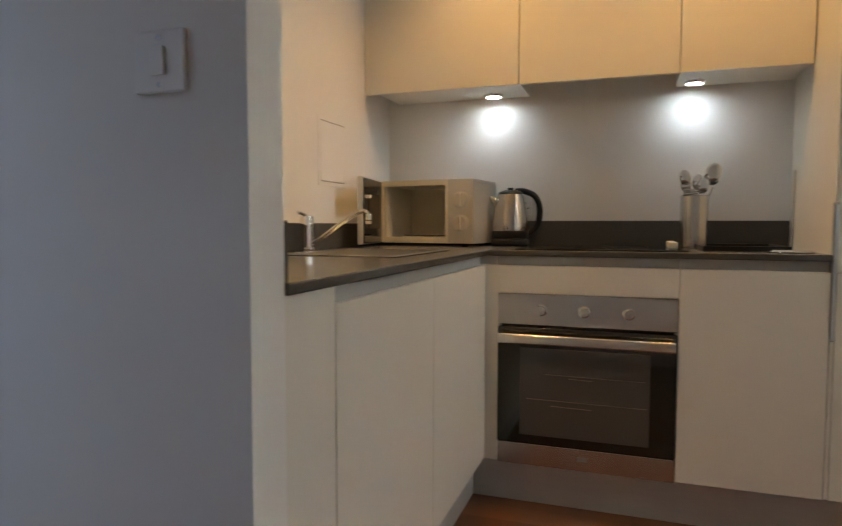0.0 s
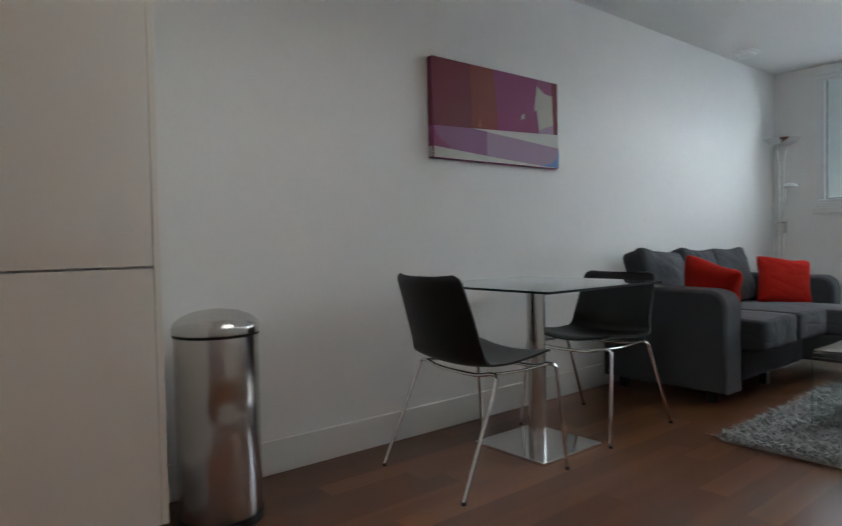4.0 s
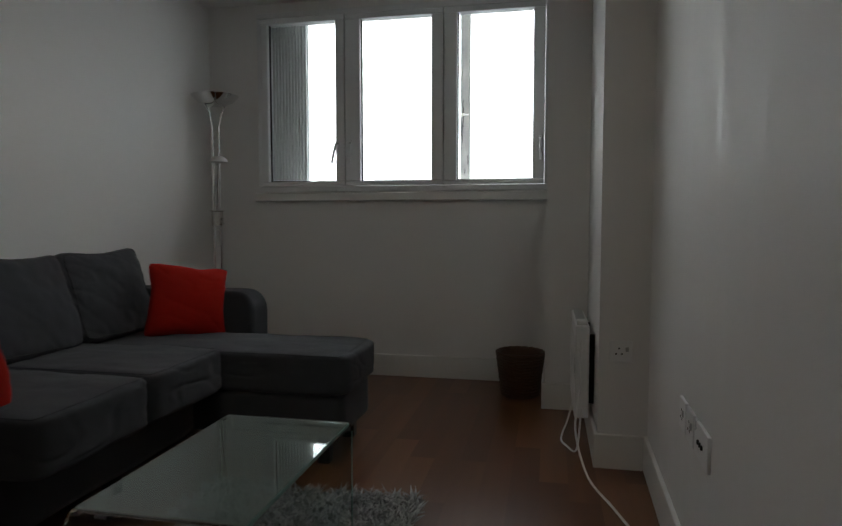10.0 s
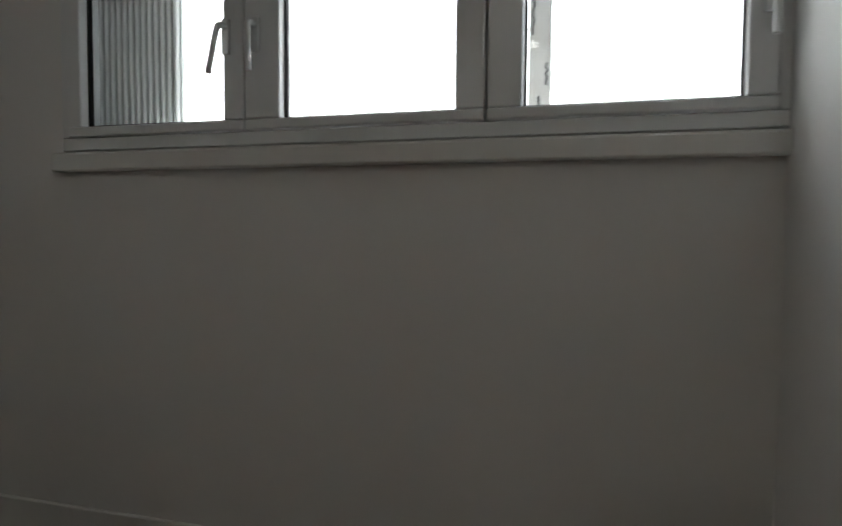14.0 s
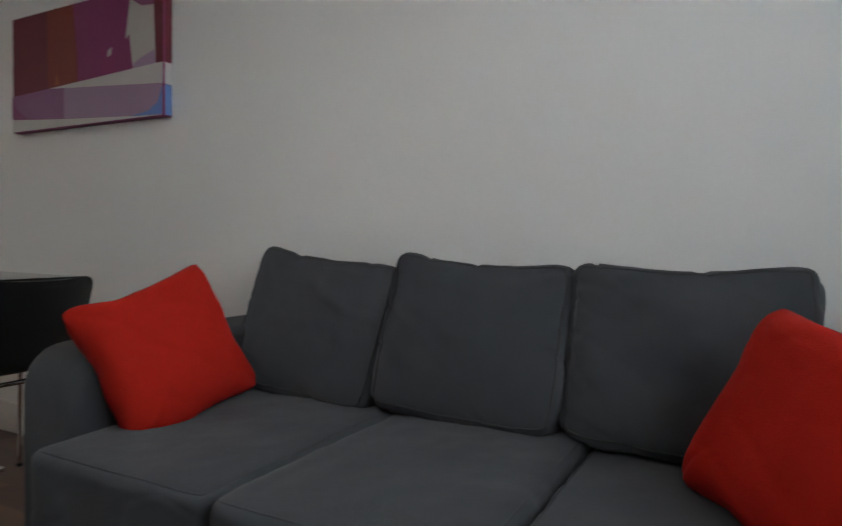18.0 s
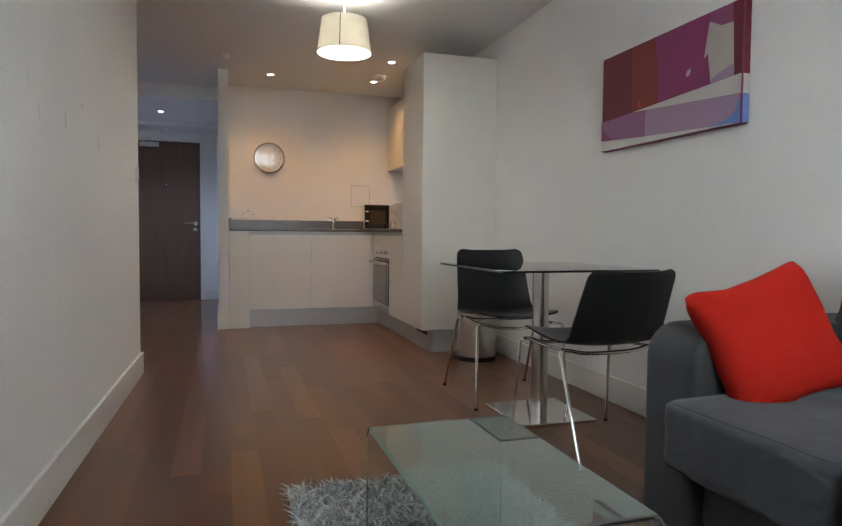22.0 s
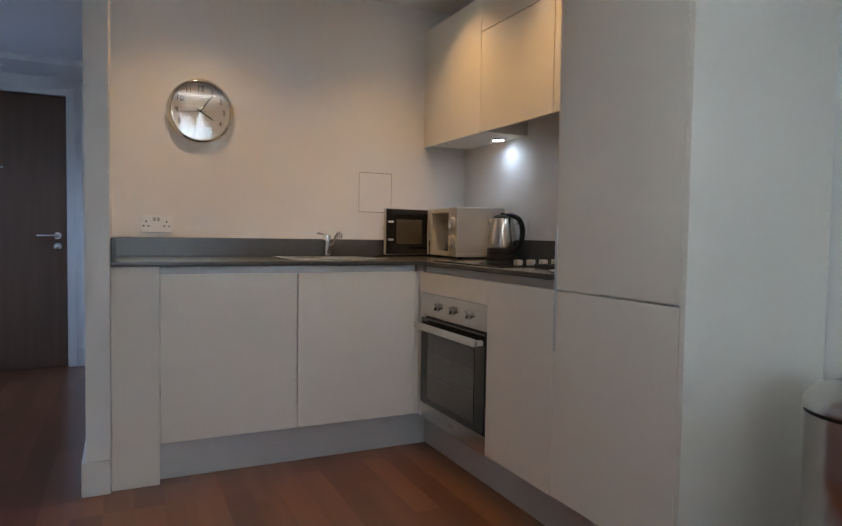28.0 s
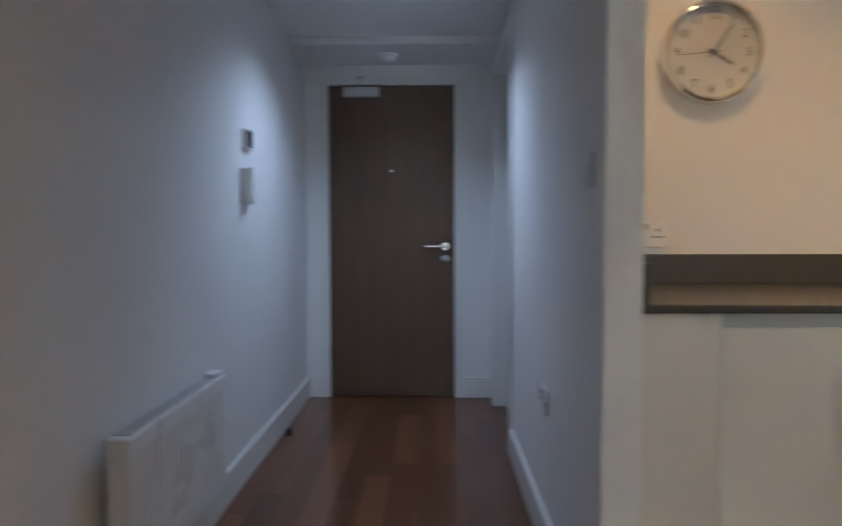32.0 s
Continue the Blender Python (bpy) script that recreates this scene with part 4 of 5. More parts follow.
detector("smoke_alarm", 6.80, -0.165, CEIL, 0.095, "round white ceiling vent valve near the window wall")
detector("smoke_alarm", 6.74, -1.343, CEIL, 0.05, "small round white heat detector on the living ceiling")
detector("smoke_alarm", 0.82, -0.577, CEIL, 0.06, "round white heat detector on the kitchen ceiling")
detector("smoke_alarm", 1.11, -1.953, CEIL, 0.035, "small round white cover on the ceiling by the hall")
detector("smoke_alarm", -1.85, -2.69, 2.185, 0.055, "white smoke alarm above the entrance door")


def pendant(x, y):
    ob = thing("pendant_lamp", (x, y, CEIL), "cream drum pendant shade on a white cord, lit", "pendant lamp", group="pendant lamps")
    bm = B()
    lathe(bm, [(0.048, 0), (0.046, -0.012), (0.03, -0.022), (0.008, -0.028), (0.0, -0.03)], 28)
    part("ceiling_rose", bm, WHITE_PLASTIC, ob)
    bm = B()
    tube(bm, [(0, 0, -0.028), (0, 0, -0.20)], 0.006, 10)
    part("cord", bm, WHITE_PLASTIC, ob)
    z1, z0 = -0.19, -0.39
    bm = B()
    lathe(bm, [(0.138, z1), (0.163, z0), (0.161, z0), (0.136, z1)], 48, close=True)
    part("shade", bm, SHADE_LIT, ob)
    bm = B()
    v = []
    for da in (-0.02, 0.02):
        for r, z in ((0.1642, z0 + 0.002), (0.1392, z1 - 0.002)):
            v.append(bm.verts.new((r * math.cos(-0.35 + da), r * math.sin(-0.35 + da), z)))
    bm.faces.new((v[0], v[1], v[3], v[2]))
    bmesh.ops.solidify(bm, geom=bm.faces[:], thickness=0.0008)
    part("seam", bm, material("brown_shade_seam", (0.14, 0.10, 0.06), 0.8), ob, "dark stitched seam")
    bm = B()
    for k in range(3):
        a = 2 * math.pi * k / 3
        tube(bm, [(0, 0, z1 - 0.02), (0.135 * math.cos(a), 0.135 * math.sin(a), z1 - 0.004)], 0.0022, 6)
    part("spider", bm, WHITE_PLASTIC, ob)
    bm = B()
    lathe(bm, [(0.157, z0 + 0.012), (0.157, z0 + 0.016), (0.0, z0 + 0.017)], 40)
    part("diffuser", bm, DIFFUSER, ob, "glowing white diffuser disc")
    bm = B()
    lathe(bm, [(0.014, -0.20), (0.018, -0.23), (0.028, -0.262), (0.024, -0.285), (0.0, -0.295)], 18)
    part("bulb", bm, GLOW, ob)


SHADE_LIT = bpy.data.materials.new("lit_cream_lampshade")
SHADE_LIT.use_nodes = True
_nt = SHADE_LIT.node_tree
_b = _nt.nodes["Principled BSDF"]
_b.inputs["Base Color"].default_value = (0.72, 0.69, 0.62, 1)
_b.inputs["Roughness"].default_value = 0.85
_tr = _nt.nodes.new("ShaderNodeBsdfTranslucent")
_tr.inputs[0].default_value = (0.74, 0.70, 0.62, 1)
_mx = _nt.nodes.new("ShaderNodeMixShader")
_mx.inputs[0].default_value = 0.20
_nt.links.new(_b.outputs[0], _mx.inputs[1])
_nt.links.new(_tr.outputs[0], _mx.inputs[2])
_nt.links.new(_mx.outputs[0], _nt.nodes["Material Output"].inputs[0])
DIFFUSER = glow_material("glowing_diffuser", (1.0, 0.94, 0.84), 8.0)
for x, y in PENDANTS:
    pendant(x, y)

# ---- living furniture ----
ART = {
    "plum": (0.16, 0.018, 0.035), "brick": (0.22, 0.035, 0.022), "magenta": (0.26, 0.035, 0.14), "stone": (0.48, 0.44, 0.40),
    "lilac": (0.28, 0.12, 0.24), "blue": (0.15, 0.26, 0.60), "rose": (0.27, 0.075, 0.17), "ember": (0.34, 0.09, 0.03), "mist": (0.38, 0.25, 0.37), "pale": (0.60, 0.57, 0.54)}
ART = {k: material(k + "_canvas_paint", c, 0.6, vary=0.10, scale=8, bump=0.08, bump_scale=300) for k, c in ART.items()}
pic = thing("canvas_picture", (4.143, -0.002, 1.586), "abstract canvas print in magenta, plum, lilac and blue", "picture")
PW, PH, PD = 0.478, 0.2455, 0.036
part("canvas", cuboid(-PW, PW, -PD, 0, -PH, PH, bevel=0.004), ART["magenta"], pic)


def colour_field(name, pts, key, z=0.001):
    """A flat field of paint on the canvas front: pts are (x, z) in the canvas plane, counter-clockwise."""
    bm = B()
    fr = [bm.verts.new((x, -PD - z, y)) for x, y in pts]
    bk = [bm.verts.new((x, -PD - z + 0.0008, y)) for x, y in pts]
    bm.faces.new(fr)
    bm.faces.new(bk[::-1])
    for i in range(len(pts)):
        j = (i + 1) % len(pts)
        bm.faces.new((fr[i], bk[i], bk[j], fr[j]))
    part(name, bm, ART[key], pic, smooth=False)


E_ = 0.003
L, R_, T_, B_ = -PW + E_, PW - E_, PH - E_, -PH + E_
colour_field("colour_field", [(L, -0.090), (-0.22, -0.079), (-0.225, T_), (L, T_)], "plum", 0.001)
colour_field("colour_field", [(-0.22, -0.079), (-0.025, -0.071), (-0.03, 0.05), (-0.055, T_), (-0.225, T_)], "brick", 0.0018)
colour_field("colour_field", [(-0.175, -0.070), (-0.145, -0.068), (-0.158, -0.02)], "ember", 0.0034)
colour_field("colour_field", [(0.16, 0.005), (0.185, 0.012), (0.19, 0.04), (0.165, 0.03)], "stone", 0.0026)
colour_field("colour_field", [(0.31, -0.058), (0.436, -0.052), (0.425, 0.165), (0.36, 0.170), (0.295, 0.205), (0.268, 0.06), (0.29, 0.075)], "stone", 0.0026)
colour_field("colour_field", [(0.31, -0.058), (0.436, -0.052), (0.432, 0.0), (0.36, -0.02), (0.312, -0.04)], "mist", 0.0032)
colour_field("colour_field", [(0.425, 0.165), (0.42, T_), (0.30, T_), (0.295, 0.205), (0.36, 0.170)], "rose", 0.0022)
colour_field("colour_field", [(0.436, -0.052), (R_, -0.050), (R_, T_), (0.42, T_), (0.425, 0.165)], "plum", 0.0018)
colour_field("colour_field", [(-0.215, -0.080), (R_, -0.128), (R_, -0.050)], "pale", 0.0038)
colour_field("colour_field", [(L, -0.187), (-0.11, -0.212), (-0.11, -0.087), (-0.215, -0.080), (L, -0.090)], "lilac", 0.0046)
colour_field("colour_field", [(L, -0.187), (-0.36, -0.193), (-0.44, -0.15), (L, -0.10)], "rose", 0.0054)
colour_field("colour_field", [(-0.11, -0.212), (R_, B_ + 0.001), (R_, -0.130), (-0.11, -0.088)], "mist", 0.0046)
colour_field("colour_field", [(0.30, -0.236), (R_, B_ + 0.002), (R_, -0.135), (0.468, -0.15), (0.45, -0.195), (0.40, -0.222)], "blue", 0.0054)
colour_field("colour_field", [(L, B_), (R_, B_), (-0.11, -0.213), (L, -0.189)], "pale", 0.0038)
for x0, x1, z0, z1, key in ((PW, PW + 0.001, -0.049, PH - 0.005, "plum"), (PW, PW + 0.001, -0.129, -0.051, "pale"), (PW, PW + 0.001, -PH + 0.004, -0.131, "blue"), (-PW - 0.001, -PW, -0.089, PH - 0.005, "plum"), (-PW - 0.001, -PW, -0.187, -0.091, "rose"), (-PW - 0.001, -PW, -PH + 0.005, -0.189, "pale")):
    part("edge_wrap", cuboid(x0, x1, -PD + 0.004, -0.002, z0, z1), ART[key], pic)

# dining table
TX0, TX1, TY0, TY1, TZ = 3.475, 4.250, -0.885, -0.110, 0.74
table = thing("dining_table", ((TX0 + TX1) / 2, (TY0 + TY1) / 2, 0), "square clear glass dining table on a chrome pedestal", "table")
w = (TX1 - TX0) / 2
tabletop = part("tabletop", cuboid(-w, w, -w, w, TZ - 0.010, TZ, bevel=0.002), TABLE_GLASS, table, "clear glass top")
for a in ((-w, w, -w - 0.0015, -w - 0.0003), (-w, w, w + 0.0003, w + 0.0015), (-w - 0.0015, -w - 0.0003, -w, w), (w + 0.0003, w + 0.0015, -w, w)):
    part("glass_edge", cuboid(*a, TZ - 0.0095, TZ - 0.0005), GLASS_EDGE, tabletop, "dark green polished edge")
bm = B()
lathe(bm, [(0.040, 0.018), (0.040, TZ - 0.022)], 32)
part("column", bm, STEEL, table, "brushed steel column")
bm = B()
lathe(bm, [(0.13, TZ - 0.022), (0.13, TZ - 0.0105)], 40)
part("top_plate", bm, STEEL, table)
part("base_plate", cuboid(-0.2, 0.2, -0.2, 0.2, 0.0, 0.018, bevel=0.004), CHROME, table, "polished square base plate")


def dining_chair(at, rz, label, top):
    """A moulded shell on four splayed chrome legs; it faces local +x."""
    ob = thing("dining_chair", at, label, "chair", rz=rz, group="chairs at the glass table")
    prof = spline([(0.240, 0.452), (0.21, 0.462), (0.10, 0.448), (-0.02, 0.438), (-0.11, 0.445), (-0.155, 0.472), (-0.185, 0.53), (-0.230, (top + 0.53) / 2), (-0.276, top)], 5)
    # profile holds (x, z) as the first two numbers
    pr = [(p[0], p[1]) for p in prof]
    n = len(pr) - 1

    def fn(u, v, off=0.0):
        i = min(int(u * n), n - 1)
        t = u * n - i
        x = pr[i][0] * (1 - t) + pr[i + 1][0] * t
        z = pr[i][1] * (1 - t) + pr[i + 1][1] * t
        b = 2 * v - 1
        half = 0.222 + 0.010 * math.sin(u * math.pi) - (0.05 * max(0, (0.14 - u) / 0.14) ** 2) - 0.020 * max(0, (u - 0.55) / 0.45) - 0.034 * (1 - math.sqrt(max(0.0, 1 - max(0, (u - 0.945) / 0.055) ** 2)))
        back = min(1, max(0, (u - 0.45) / 0.3))
        curve = b * b
        return Vector((x + back * curve * 0.040, b * half, z + (1 - back) * curve * 0.022 - (0.010 * back * (1 - curve) if u > 0.97 else 0)))

    bm = B()
    top = grid_surface(bm, lambda u, v: fn(u, v), 72, 14)
    bmesh.ops.recalc_face_normals(bm, faces=bm.faces[:])
    bmesh.ops.solidify(bm, geom=bm.faces[:], thickness=0.009)
    part("shell", bm, BLACK, ob, "black moulded seat and back in one piece")
    for top_x, foot_x in ((0.232, 0.275), (-0.085, -0.275)):
        for sy in (1, -1):
            bm = B()
            tube(bm, [(top_x, sy * 0.19, 0.428), (top_x, sy * 0.222, 0.430), (top_x + (foot_x - top_x) * 0.03, sy * 0.238, 0.418), (foot_x, sy * 0.254, 0.006)], 0.0082, 10)
            leg = part("leg", bm, CHROME, ob)
            bm = B()
            lathe(bm, [(0.0105, 0), (0.0105, 0.012)], 12, at=(foot_x, sy * 0.2545, 0))
            part("foot_cap", bm, BLACK, leg)
    bm = B()
    for top_x, dip in ((0.232, 0.020), (-0.085, 0.016)):
        tube(bm, [(top_x, -0.19, 0.428), (top_x, -0.10, 0.428 - dip), (top_x, 0.10, 0.428 - dip), (top_x, 0.19, 0.428)], 0.008, 10, smooth=5)
    for sy in (1, -1):
        tube(bm, [(0.232, sy * 0.205, 0.429), (0.08, sy * 0.195, 0.420), (-0.085, sy * 0.205, 0.429)], 0.006, 10, smooth=4)
    part("underframe", bm, CHROME, ob, "chrome rod underframe")
    return ob


dining_chair((3.455, -0.505, 0), -3, "black moulded dining chair with chrome legs, facing the window", 0.808)
dining_chair((4.33, -0.48, 0), 182, "black moulded dining chair with chrome legs, close by the sofa arm", 0.762)

# smears of glossy filler on the side wall: x, z, half height, half width
SMEARS = [(4.46, 1.345, 0.030, 0.005), (4.05, 1.29, 0.030, 0.009), (3.80, 1.392, 0.016, 0.010), (3.50, 1.277, 0.026, 0.011), (4.36, 1.27, 0.034, 0.006)]
SMEAR = material("glossy_filler_smear", (0.84, 0.83, 0.81), 0.24, vary=0.03)
for k, (x, z, hh, ww) in enumerate(SMEARS):
    bm, y = B(), side(x)
    tube(bm, [(x + ww * 0.4 * math.sin(k), y + 0.0005, z - hh), (x, y + 0.001, z - hh * 0.3), (x + 0.003, y + 0.001, z + hh * 0.4), (x - ww * 0.2, y + 0.0005, z + hh)], ww, 8, smooth=3, radii=[ww * 0.3, ww * 0.8, ww, ww * 0.7, ww * 0.4, ww * 0.2])
    for v in bm.verts:
        v.co.y = y + max(0.0, v.co.y - y) * 0.03
    part("smear", bm, SMEAR, wall_living, "shiny smear on the painted wall")

# pedal bin
bn = thing("pedal_bin", (2.485, -0.26, 0), "dented brushed steel pedal bin beside the tall unit", "bin")
bm = B()
lathe(bm, [(0.138, 0.03), (0.138, 0.630)], 48)
bmesh.ops.subdivide_edges(bm, edges=[e for e in bm.edges if abs(e.verts[0].co.z - e.verts[1].co.z) > 0.3], cuts=18)
for v in bm.verts:
    d = Vector((v.co.x, v.co.y, 0)).normalized()
    for ang, z, amp in ((-1.75, 0.42, 0.012), (-2.2, 0.36, 0.008), (-1.2, 0.40, 0.006)):
        c = d.dot(Vector((math.cos(ang), math.sin(ang), 0)))
        k = max(0, (c - 0.93) / 0.07) * math.exp(-((v.co.z - z) / 0.03) ** 2)
        v.co -= d * amp * k
part("body", bm, STEEL, bn)
bm = B()
lathe(bm, [(0.143, 0.0), (0.143, 0.030), (0.138, 0.032)], 40)
part("base_ring", bm, BLACK, bn)
bm = B()
lathe(bm, [(0.141, 0.630), (0.141, 0.640)], 40)
part("rim_gasket", bm, BLACK, bn)
bm = B()
lathe(bm, [(0.144, 0.640), (0.145, 0.656), (0.138, 0.674), (0.115, 0.694), (0.075, 0.709), (0.03, 0.716), (0, 0.717)], 48)
part("lid", bm, STEEL, bn, "domed steel lid")
bm = cuboid(-0.045, 0.045, -0.20, -0.135, 0.012, 0.022, bevel=0.004)
bmesh.ops.transform(bm, matrix=pose(0, 0, 0, 0, 0, -15), verts=bm.verts[:])
part("pedal", bm, BLACK, bn, "black foot pedal")

# ---- sofa ----
SX0, SX1, SF = 5.055, 6.885, -0.80
SW = 0.205
sofa = thing("corner_sofa", (SX0, 0, 0), "charcoal fabric corner sofa with a chaise end", "sofa")


def soft_box(x0, x1, y0, y1, z0, z1, seed, puff=0.12, wob=0.006, corner=9.0, n=12):
    bm = B()
    padded(bm, x1 - x0, y1 - y0, z1 - z0, seed, puff, wob, corner, n)
    bmesh.ops.translate(bm, verts=bm.verts[:], vec=((x0 + x1) / 2, (y0 + y1) / 2, (z0 + z1) / 2))
    return bm


SEAM = material("dark_sewn_seam", (0.044, 0.045, 0.049), 0.9)


def seat_block(name, x0, x1, y0, y1, z0, z1, seed):
    bm = B()
    seams = padded(bm, x1 - x0, y1 - y0, z1 - z0, seed, 0.10, 0.006, 13.0, 36, 0.003)
    m = Matrix.Translation(((x0 + x1) / 2, (y0 + y1) / 2, (z0 + z1) / 2))
    loops = [[v.co.copy() for v in s] for s in seams]
    bmesh.ops.transform(bm, matrix=m, verts=bm.verts[:])
    ob = part(name, bm, SOFA, sofa)
    for lp in loops:
        part("seam", seam_mesh(lp, m, 0.002), SOFA, ob, "dark sewn seam")


def arm_mesh(x0, x1, front):
    bm = B()
    pts = [(front, 0.075), (front, 0.50)]
    for k in range(7):
        a = radians(15 * k)
        pts.append((front + 0.10 - 0.10 * math.cos(a), 0.54 + 0.10 * math.sin(a)))
    pts += [(-0.20, 0.645), (-0.03, 0.645), (-0.03, 0.075)]
    l = [bm.verts.new((x0, y, z)) for y, z in pts]
    r = [bm.verts.new((x1, y, z)) for y, z in pts]
    bm.faces.new(l)
    bm.faces.new(r[::-1])
    for i in range(len(pts)):
        j = (i + 1) % len(pts)
        bm.faces.new((l[i], r[i], r[j], l[j]))
    bmesh.ops.recalc_face_normals(bm, faces=bm.faces[:])
    bmesh.ops.bevel(bm, geom=[e for e in bm.edges if abs(e.verts[0].co.x - e.verts[1].co.x) < 1e-5], offset=0.028, segments=4, profile=0.5, affect="EDGES")
    return bm


L0 = SX1 - SX0
part("arm", arm_mesh(0, SW, SF), SOFA, sofa)
part("arm", arm_mesh(L0 - 0.18, L0, SF), SOFA, sofa)
part("back_frame", soft_box(SW - 0.01, L0 - SW + 0.01, -0.20, -0.025, 0.10, 0.65, 3.1, 0.02, 0.003, 14), SOFA, sofa)
part("base", soft_box(SW - 0.005, 1.190, SF + 0.02, -0.19, 0.105, 0.30, 4.2, 0.02, 0.003, 16), SOFA, sofa)
CHX0, CHX1, CHY = 1.175, 1.615, -1.435
part("chaise_base", soft_box(CHX0 + 0.01, CHX1 - 0.01, CHY + 0.03, -0.19, 0.105, 0.29, 5.7, 0.02, 0.003, 16), SOFA, sofa)
seat_block("seat_cushion", SW + 0.002, 0.700, -0.915, -0.19, 0.29, 0.472, 1.3)
seat_block("seat_cushion", 0.702, 1.175, -0.915, -0.19, 0.29, 0.472, 2.9)
seat_block("chaise_cushion", CHX0 + 0.002, CHX1, CHY, -0.19, 0.28, 0.452, 7.7)
for n, (x0, x1, y, seed, tilt) in enumerate(((0.165, 0.660, -0.190, 11.1, 20), (0.645, 1.122, -0.195, 13.7, 20), (1.115, 1.612, -0.185, 17.9, 17))):
    bm = B()
    seams = padded(bm, x1 - x0, 0.18, 0.42, seed, 0.30, 0.010, 9.0, 40, 0.006)
    for v in bm.verts:
        u = 2 * v.co.x / (x1 - x0)
        k = max(0, v.co.z / 0.21) ** 2
        v.co.z -= k * (0.028 * (1 - u * u) + 0.008 * u * (1, 1, -0.5)[n])
        v.co.y += 0.004 * math.sin(26 * v.co.z + 9 * u) * max(0, abs(u) - 0.55)
    m = pose((x0 + x1) / 2, y, 0.645, -tilt, (4, 1.5, 0)[n], (-1.5, 2, -1)[n])
    loops = [[v.co.copy() for v in s] for s in seams]
    bmesh.ops.transform(bm, matrix=m, verts=bm.verts[:])
    ob = part("back_cushion", bm, SOFA, sofa)
    for lp in loops:
        part("seam", seam_mesh(lp, m), SEAM, ob, "dark sewn seam")
for x, y in ((0.10, -0.68), (0.10, -0.12), (L0 - 0.10, -0.12), (CHX0 + 0.06, -1.32), (CHX1 - 0.06, -1.32), (0.78, -0.68)):
    part("foot", cuboid(x - 0.025, x + 0.025, y - 0.025, y + 0.025, 0, 0.12, bevel=0.004), BLACK, sofa)


def scatter_cushion(centre, e1, e2, size, seed, label):
    x = Vector(e1).normalized()
    z = (Vector(e2) - x * Vector(e2).dot(x)).normalized()
    y = z.cross(x)
    bm = pillow(B(), size, 0.145, seed)
    ob = solid("scatter_cushion", bm, RED, label, "cushion", group="red scatter cushions")
    m = Matrix((x, y, z)).transposed().to_4x4()
    m.translation = Vector(centre)
    ob.matrix_basis = m
    return ob


scatter_cushion((5.315, -0.600, 0.618), (0.045, 0.37, 0.113), (-0.125, -0.115, 0.27), 0.375, 2.0, "square red felt cushion propped on its corner against the sofa arm")
scatter_cushion((6.620, -0.505, 0.597), (0.235, -0.30, -0.050), (0.14, 0.05, 0.29), 0.385, 6.0, "square red felt cushion leaning by the far sofa arm")

CLEAR_LEG = glass_material("clear_table_leg_glass", (0.90, 0.96, 0.94))
EDGE_LIGHT = material("pale_green_glass_edge", (0.30, 0.46, 0.43), 0.1)

# ---- coffee table and rug ----
ctab = thing("coffee_table", (5.348, -1.428, 0.03), "bent glass coffee table standing on the rug", "coffee table")
hx, hy, h, t, r = 0.355, 0.196, 0.351, 0.012, 0.035


def bent_sheet(line, name, mat, label):
    """A sheet of glass of thickness t that follows a line of (x, z, normal x, normal z)."""
    bm = B()
    rows = [[bm.verts.new((x - nx * d, y, z - nz * d)) for x, z, nx, nz in line] for d in (0, t) for y in (-hy, hy)]
    for i in range(len(line) - 1):
        bm.faces.new((rows[0][i], rows[0][i + 1], rows[1][i + 1], rows[1][i]))
        bm.faces.new((rows[2][i], rows[3][i], rows[3][i + 1], rows[2][i + 1]))
        bm.faces.new((rows[0][i], rows[2][i], rows[2][i + 1], rows[0][i + 1]))
        bm.faces.new((rows[1][i], rows[1][i + 1], rows[3][i + 1], rows[3][i]))
    for i in (0, len(line) - 1):
        bm.faces.new((rows[0][i], rows[1][i], rows[3][i], rows[2][i]))
    return part(name, bm, mat, ctab, label)


for s in (-1, 1):
    bend = [(s * (hx - r + r * math.cos(radians(a))), h - r + r * math.sin(radians(a)), s * math.cos(radians(a)), math.sin(radians(a))) for a in (0, 15, 30, 45, 60, 75)]
    leg = bent_sheet([(s * hx, 0.0, s, 0)] + bend, "end_leg", CLEAR_LEG, "clear glass end leg, curving into the top")
    for y in (-hy - 0.0016, hy + 0.0004):
        part("edge", cuboid(s * (hx - t / 2) - t / 2 + 0.002, s * (hx - t / 2) + t / 2 - 0.002, y, y + 0.0012, 0.001, h - r), EDGE_LIGHT, leg, "pale green polished edge")
w75 = (hx - r + r * math.cos(radians(75.5)), h - r + r * math.sin(radians(75.5)), math.cos(radians(75.5)), math.sin(radians(75.5)))
top = bent_sheet([(-w75[0], w75[1], -w75[2], w75[3]), (-hx + r, h, 0, 1), (hx - r, h, 0, 1), w75], "glass_top", FROSTED, "hazy green-tinged glass top")
for y in (-hy - 0.0016, hy + 0.0004):
    part("edge", cuboid(-hx + r, hx - r, y, y + 0.0012, h - t + 0.001, h - 0.001), EDGE_LIGHT, top, "pale green polished edge")

